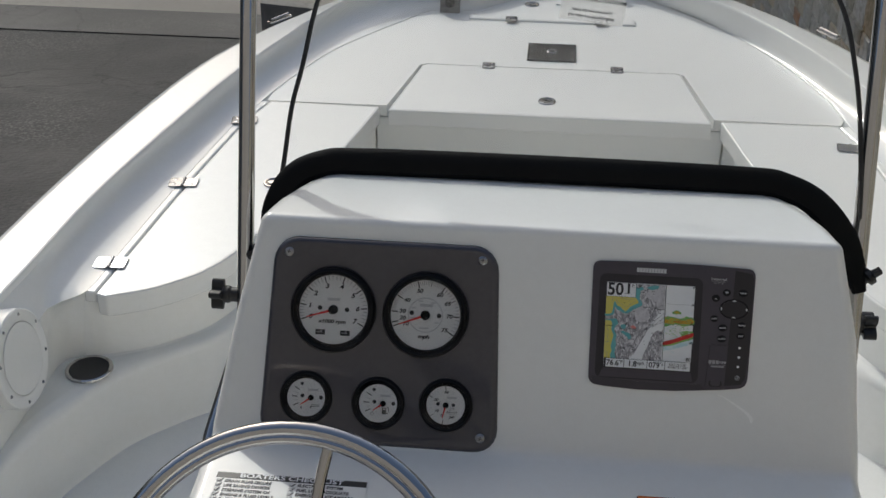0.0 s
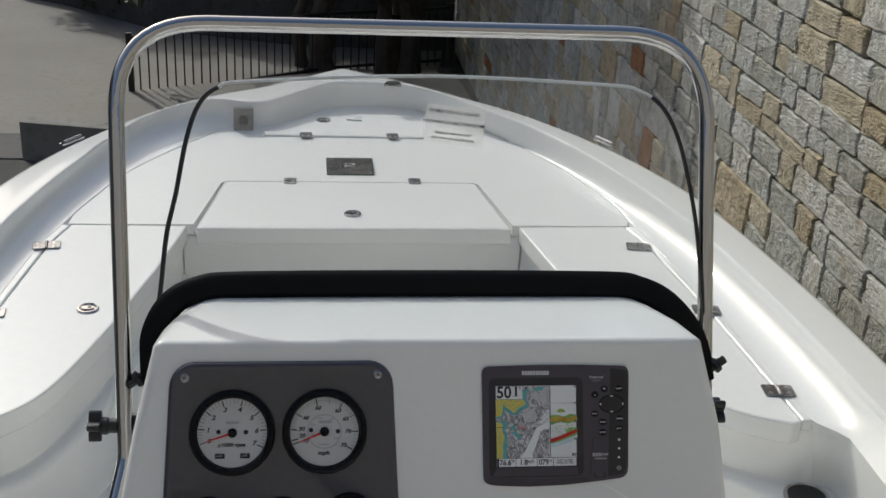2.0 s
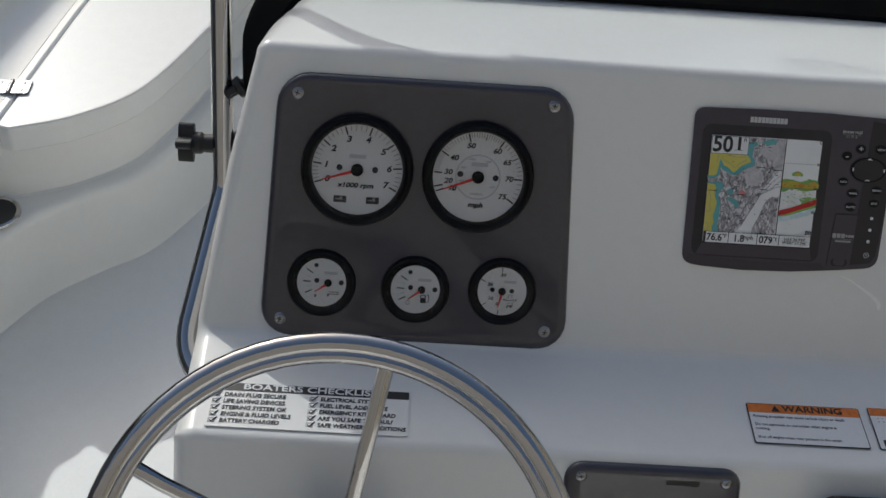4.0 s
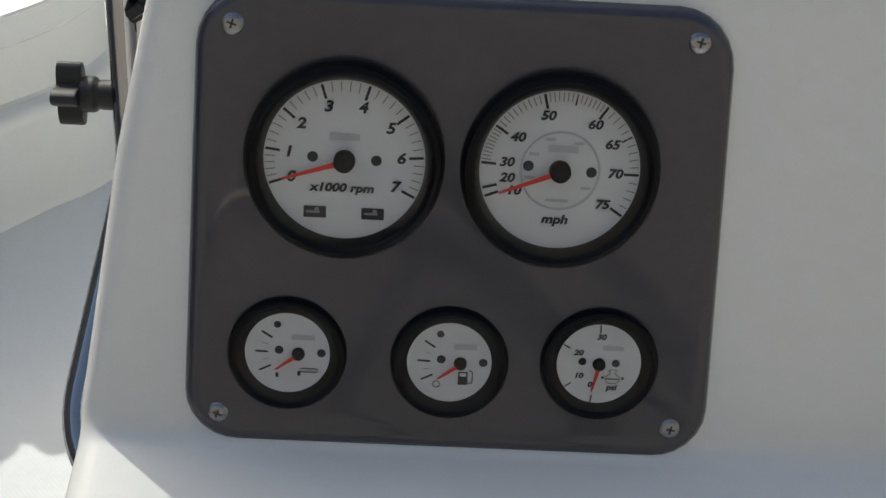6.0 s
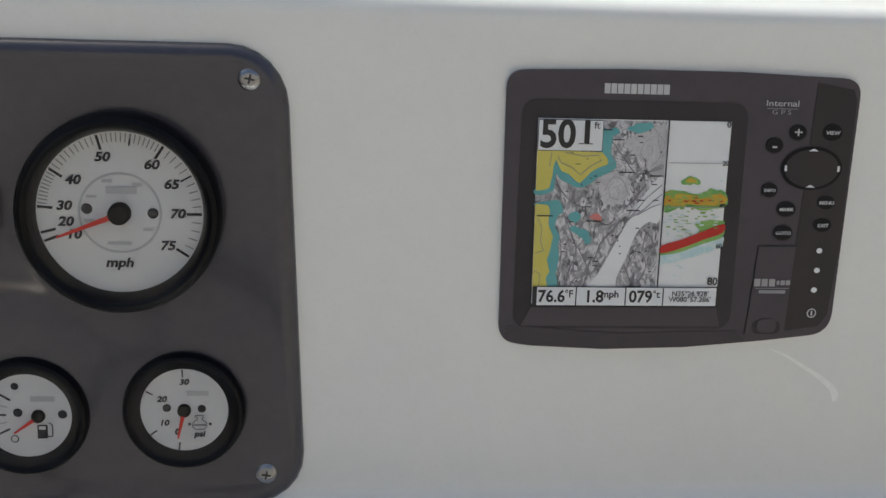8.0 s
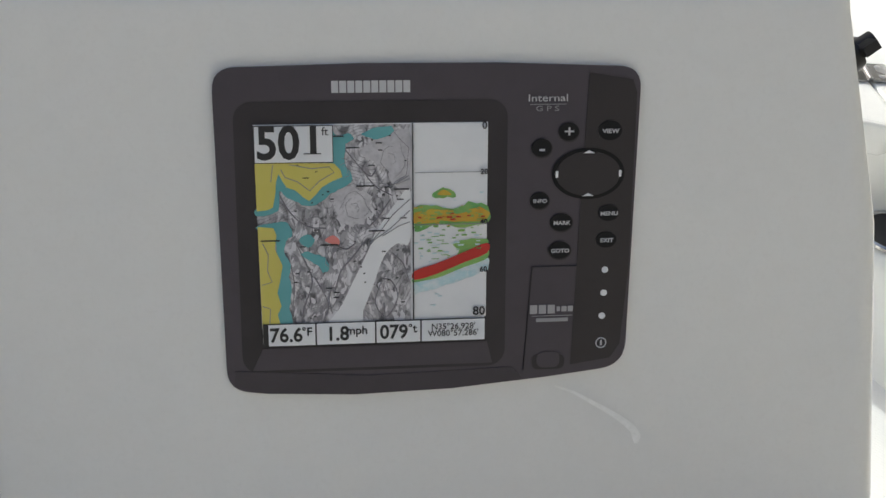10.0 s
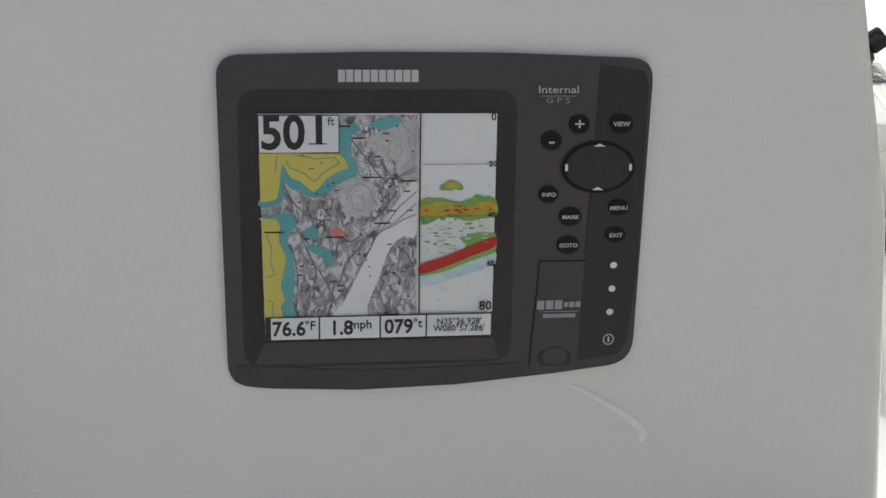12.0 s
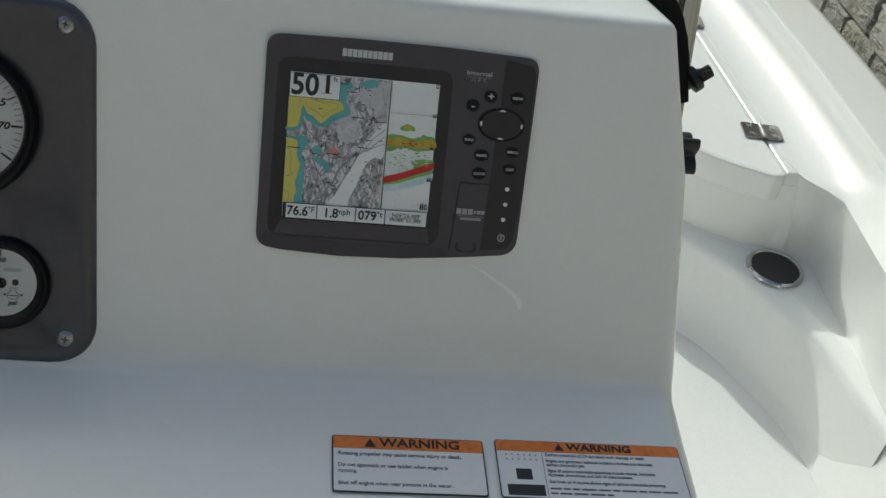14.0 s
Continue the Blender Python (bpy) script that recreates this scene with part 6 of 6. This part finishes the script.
def tree(base, stems, clumps, seed, label, per=260, size=0.075):
    t = empty("tree", base)
    tagged(t, label, "tree", group="trees beyond the fence")
    rs = random.Random(seed)
    bm = bmesh.new()
    for dx, dy, r, top in stems:
        limb(bm, [(dx, dy, -0.05), (dx * 1.1 + rs.uniform(-0.05, 0.05), dy, 0.6), (dx * 1.5 + rs.uniform(-0.1, 0.1), dy + rs.uniform(-0.1, 0.1), 1.2), (top[0] * 0.6 + dx, top[1] * 0.6, top[2] * 0.7), top], r, r * 0.25)
        for k in range(4):
            h = 0.9 + 0.35 * k
            end = (dx + rs.uniform(-1.1, 1.1), dy + rs.uniform(-0.9, 0.9), h + rs.uniform(0.7, 1.4))
            limb(bm, [(dx * 1.3, dy, h), ((dx + end[0]) / 2, (dy + end[1]) / 2, h + 0.5), end], r * 0.35, r * 0.08, 6)
    part("trunk", bm, BARK, t)
    crown = new("crown", leaf_mesh("crown", clumps, per, size, seed))
    crown.parent = t
    return t


def clumps_in(seed, n, c, spread, r):
    rs = random.Random(seed)
    return [(c[0] + rs.uniform(-1, 1) * spread[0], c[1] + rs.uniform(-1, 1) * spread[1], c[2] + rs.uniform(-1, 1) * spread[2], rs.uniform(*r)) for _ in range(n)]


tree((0.03, 12.62, -2.1), [(0.0, 0.0, 0.17, (-0.5, -0.3, 3.4)), (-0.22, 0.1, 0.09, (-1.4, 0.2, 3.2))],
     clumps_in(3, 34, (-0.1, -0.1, 3.5), (1.5, 1.3, 1.3), (0.4, 0.7)) + [(-2.0, -0.6, 1.3, 0.2), (-2.05, -0.7, 1.05, 0.15), (0.3, -0.9, 1.75, 0.35)], 11, "dark-barked tree with a dense crown in shade")
# tall stem and upper clumps are unseen, placed to shade the far stone wall
tree((0.9, 12.48, -2.1), [(-0.11, 0.0, 0.12, (-0.3, -1.0, 3.6)), (0.15, -0.02, 0.13, (0.5, -0.9, 3.5)), (0.3, 0.2, 0.07, (1.0, 0.0, 3.2)), (0.02, 0.1, 0.12, (-0.5, -1.2, 7.0))],
     clumps_in(5, 40, (-0.1, -1.35, 4.2), (1.25, 1.0, 1.5), (0.45, 0.75)) + clumps_in(17, 80, (-0.30, -2.5, 4.4), (0.8, 1.6, 1.4), (0.5, 0.8)) + clumps_in(29, 70, (-0.9, 0.6, 5.6), (0.9, 2.6, 1.2), (0.5, 0.8)) + [(0.45, -1.6, 2.05, 0.3), (0.62, -1.7, 2.2, 0.3), (0.25, -1.5, 2.2, 0.32)], 12, "multi-stemmed tree with foliage hanging before the stone wall")
shrubs = new("shrubs", leaf_mesh("shrubs", clumps_in(7, 60, (-0.7, 15.9, -1.0), (2.9, 0.7, 0.6), (0.4, 0.7)) + clumps_in(9, 26, (0.8, 15.0, 0.4), (2.4, 0.8, 0.9), (0.5, 0.8)), 260, 0.06, 21))
tagged(shrubs, "dense dark evergreen shrubs behind the retaining wall", "shrubs", kind="stuff")
hedge = new("hedge", leaf_mesh("hedge", clumps_in(8, 70, (-10.5, 23.5, -1.3), (6.5, 0.8, 0.7), (0.5, 0.9)), 70, 0.14, 22))
tagged(hedge, "dark hedge along the far side of the drive", "hedge", kind="stuff")


# ---- stone wall ----
def stone_material(name, island):
    m = material(name, (0.4, 0.4, 0.38), 0.88, bump=0.03, bump_scale=9)
    nt = m.node_tree
    p = nt.nodes["Principled BSDF"]
    relief = p.inputs["Normal"].links[0].from_node.inputs["Height"].links[0].from_node
    relief.inputs["Detail"].default_value, relief.inputs["Roughness"].default_value = 9.0, 0.62
    if island:
        rand = nt.nodes.new("ShaderNodeNewGeometry").outputs["Random Per Island"]
    else:
        rand = nt.nodes.new("ShaderNodeObjectInfo").outputs["Random"]
    ramp = nt.nodes.new("ShaderNodeValToRGB")
    ramp.color_ramp.interpolation = "CONSTANT"
    stops = [(0.0, (0.64, 0.64, 0.60)), (0.20, (0.74, 0.73, 0.69)), (0.38, (0.56, 0.56, 0.51)), (0.52, (0.69, 0.61, 0.46)), (0.68, (0.76, 0.74, 0.68)), (0.80, (0.62, 0.52, 0.37)), (0.90, (0.52, 0.51, 0.45)), (0.982, (0.50, 0.25, 0.12))]
    while len(ramp.color_ramp.elements) < len(stops):
        ramp.color_ramp.elements.new(0.5)
    for e, (pos, col) in zip(ramp.color_ramp.elements, stops):
        e.position, e.color = pos, (*col, 1)
    nt.links.new(rand, ramp.inputs["Fac"])
    co = nt.nodes.new("ShaderNodeNewGeometry").outputs["Position"]
    col = ramp.outputs[0]
    for scale, lo, hi, dark in ((4.0, 0.42, 0.68, (0.90, 0.87, 0.80, 1)), (20.0, 0.48, 0.64, (0.76, 0.75, 0.71, 1)), (70.0, 0.52, 0.70, (0.84, 0.84, 0.83, 1)), (2.2, 0.65, 0.74, (0.92, 0.72, 0.50, 1))):
        n = nt.nodes.new("ShaderNodeTexNoise")
        n.inputs["Scale"].default_value, n.inputs["Detail"].default_value = scale, 7.0
        nt.links.new(co, n.inputs["Vector"])
        r = nt.nodes.new("ShaderNodeMapRange")
        r.inputs["From Min"].default_value, r.inputs["From Max"].default_value = lo, hi
        nt.links.new(n.outputs["Fac"], r.inputs["Value"])
        mx = nt.nodes.new("ShaderNodeMix")
        mx.data_type, mx.blend_type = "RGBA", "MULTIPLY"
        nt.links.new(r.outputs[0], mx.inputs[0])
        nt.links.new(col, mx.inputs[6])
        mx.inputs[7].default_value = dark
        col = mx.outputs[2]
    nt.links.new(col, p.inputs["Base Color"])
    return m


STONE = stone_material("limestone", False)
STONE_FAR = stone_material("limestone_far", True)
MORTAR = material("mortar", (0.20, 0.19, 0.17), 0.95, grain=((0.27, 0.26, 0.235), 3.0, 40.0), bump=0.006, bump_scale=50)
WX, WALL_TOP = 1.86, 2.3
stone_wall = empty("wall_east", (WX, 0, KEEL_Z))
tagged(stone_wall, "high wall of rough split limestone blocks", "stone wall", kind="structure")
bm = bmesh.new()
ring = []
for y in (-7.0, 1.0, 3.0, 11.0, 13.95):
    ring.append([bm.verts.new((x, y, z)) for x, z in ((0.028, ground_z(y) - 0.1 - KEEL_Z), (0.028, WALL_TOP - KEEL_Z), (0.45, WALL_TOP - KEEL_Z), (0.45, ground_z(y) - 0.1 - KEEL_Z))])
for a, b in zip(ring, ring[1:]):
    for k in range(4):
        bm.faces.new((a[k], a[(k + 1) % 4], b[(k + 1) % 4], b[k]))
bm.faces.new(ring[0][::-1])
bm.faces.new(ring[-1])
part("wall_core", bm, MORTAR, stone_wall, smooth=False)


def stone_shape(seed):
    """A rough block, one unit wide and high, its split face towards -x."""
    rs = random.Random(seed)
    n = 7
    bm = bmesh.new()
    tilt_y, tilt_z = rs.uniform(-0.006, 0.006), rs.uniform(-0.005, 0.005)
    steps = (0.0, 0.035, 0.22, 0.5, 0.78, 0.965, 1.0)
    face = []
    for j in range(n):
        row = []
        for i in range(n):
            u, v = steps[i], steps[j]
            edge = min(u, 1 - u, v, 1 - v)
            x = -0.012 - 0.012 * min(1.0, edge * 26) + rs.uniform(-0.0035, 0.0035) * (edge > 0) + tilt_y * (u - 0.5) + tilt_z * (v - 0.5)
            jy = rs.uniform(-0.035, 0.035) if 0 < j < n - 1 or i not in (0, n - 1) else rs.uniform(-0.20, 0.20)
            jz = rs.uniform(-0.035, 0.035) if i not in (0, n - 1) else rs.uniform(-0.12, 0.12)
            row.append(bm.verts.new((x, u + jy * (0.6 if i in (0, n - 1) else 1), v + jz * (0.6 if j in (0, n - 1) else 1))))
        face.append(row)
    for j in range(n - 1):
        for i in range(n - 1):
            bm.faces.new((face[j][i], face[j + 1][i], face[j + 1][i + 1], face[j][i + 1]))
    rim = face[0] + [r[-1] for r in face[1:]] + face[-1][-2::-1] + [r[0] for r in face[-2:0:-1]]
    back_ring = [bm.verts.new((0.035, v.co.y, v.co.z)) for v in rim]
    for k in range(len(rim)):
        bm.faces.new((rim[k], back_ring[k], back_ring[(k + 1) % len(rim)], rim[(k + 1) % len(rim)]))
    bmesh.ops.recalc_face_normals(bm, faces=bm.faces)
    me = bpy.data.meshes.new("stone")
    bm.to_mesh(me)
    bm.free()
    me.materials.append(STONE)
    return me


shapes = [stone_shape(100 + k) for k in range(28)]


def wall_stones(y0, y1, z0, z1, seed):
    """Uneven courses of blocks, some split in two, as (y, z, width, height)."""
    rs = random.Random(seed)
    out, z = [], z0
    while z < z1:
        h = rs.choice((0.11, 0.14, 0.18, 0.21, 0.25))
        y = y0 - rs.uniform(0, 0.3)
        while y < y1:
            w = rs.uniform(0.13, 0.38) * (1.2 if h > 0.18 else 1.0)
            if y + w > y1 - 0.12:
                w = y1 - y
            if h > 0.15 and w < 0.36 and rs.random() < 0.40:
                f = rs.uniform(0.38, 0.62)
                out.append((y, z, w, h * f))
                out.append((y, z + h * f, w, h * (1 - f)))
            elif h > 0.15 and w > 0.26 and rs.random() < 0.5:
                f = rs.uniform(0.4, 0.6)
                out.append((y, z, w * f, h))
                out.append((y + w * f, z, w * (1 - f), h * 0.5))
                out.append((y + w * f, z + h * 0.5, w * (1 - f), h * 0.5))
            else:
                out.append((y, z, w, h))
            y += w
        z += h
    return out


stones = [s for s in wall_stones(-6.9, 13.93, -2.25, WALL_TOP - 0.02, 4) if s[1] + s[3] > ground_z(s[0]) and s[3] > 0.045]
stones.sort(key=lambda s: (s[0] + s[2] / 2 - 3.4) ** 2 + (1.5 * (s[1] + s[3] / 2 - 0.0)) ** 2)
rs = random.Random(9)
far_v, far_f = [], []
for i, (y, z, w, h) in enumerate(stones):
    g = rs.uniform(0.002, 0.008)
    me = shapes[rs.randrange(len(shapes))]
    depth = rs.uniform(0.85, 1.2)
    if i < 300:
        ob = new("stone", me)
        ob.parent = stone_wall
        ob.location, ob.scale = (0.0, y + g, z + g - KEEL_Z), (depth, w - 2 * g, h - 2 * g)
        ob.rotation_euler = (radians(rs.uniform(-2.6, 2.6)), 0, 0)
    else:
        b = len(far_v)
        far_v.extend((v.co.x * depth, y + g + v.co.y * (w - 2 * g), z + g - KEEL_Z + v.co.z * (h - 2 * g)) for v in me.vertices)
        far_f.extend(tuple(b + k for k in p.vertices) for p in me.polygons)
me = bpy.data.meshes.new("far_stones")
me.from_pydata(far_v, [], far_f)
me.materials.append(STONE_FAR)
ob = new("far_stones", me)
ob.parent = stone_wall
tagged(ob, kind="stuff")

# added unseen wall behind the helm, bouncing warm sunlight onto the shaded dash
STUCCO = material("stucco", (0.37, 0.355, 0.335), 0.9, grain=((0.32, 0.305, 0.29), 0.8, 10.0, 0.95), bump=0.003, bump_scale=50)
tagged(part("wall_south", box(-15.997, 8, -7.4, -7.0, KEEL_Z - 0.05, 8.2), STUCCO, smooth=False), "plain tan stucco wall, unseen, added for bounce light and reflections", "wall", kind="structure")

# second unseen wall, added so the chrome reflects tan instead of blue sky
tagged(part("wall_west", box(-16.4, -16, -7.4, 5.0, KEEL_Z - 0.05, 10.5), STUCCO, smooth=False), "plain tan stucco wall, unseen, added for bounce light and reflections", "wall", kind="structure")

# unseen tree line to the west and north, added to cut sky light and darken reflections
WOODS = material("woods", (0.030, 0.042, 0.018), 0.9, grain=((0.055, 0.065, 0.03), 0.5, 4.0), bump=0.3, bump_scale=1.5)
bm = bmesh.new()
rs = random.Random(31)
low, high = [], []
for k in range(70):
    a = radians(62 + 160 * k / 69)
    r = 42 + rs.uniform(-2, 2)
    x, y = r * math.cos(a), r * math.sin(a)
    low.append(bm.verts.new((x, y, ground_z(y) - 0.2)))
    high.append(bm.verts.new((x * 1.05, y * 1.05, 13.5 + rs.uniform(-3, 3))))
for k in range(69):
    bm.faces.new((low[k], low[k + 1], high[k + 1], high[k]))
tagged(part("woods", bm, WOODS, smooth=False), "dark line of trees, unseen, added to block sky light and darken reflections", "woods", kind="stuff")
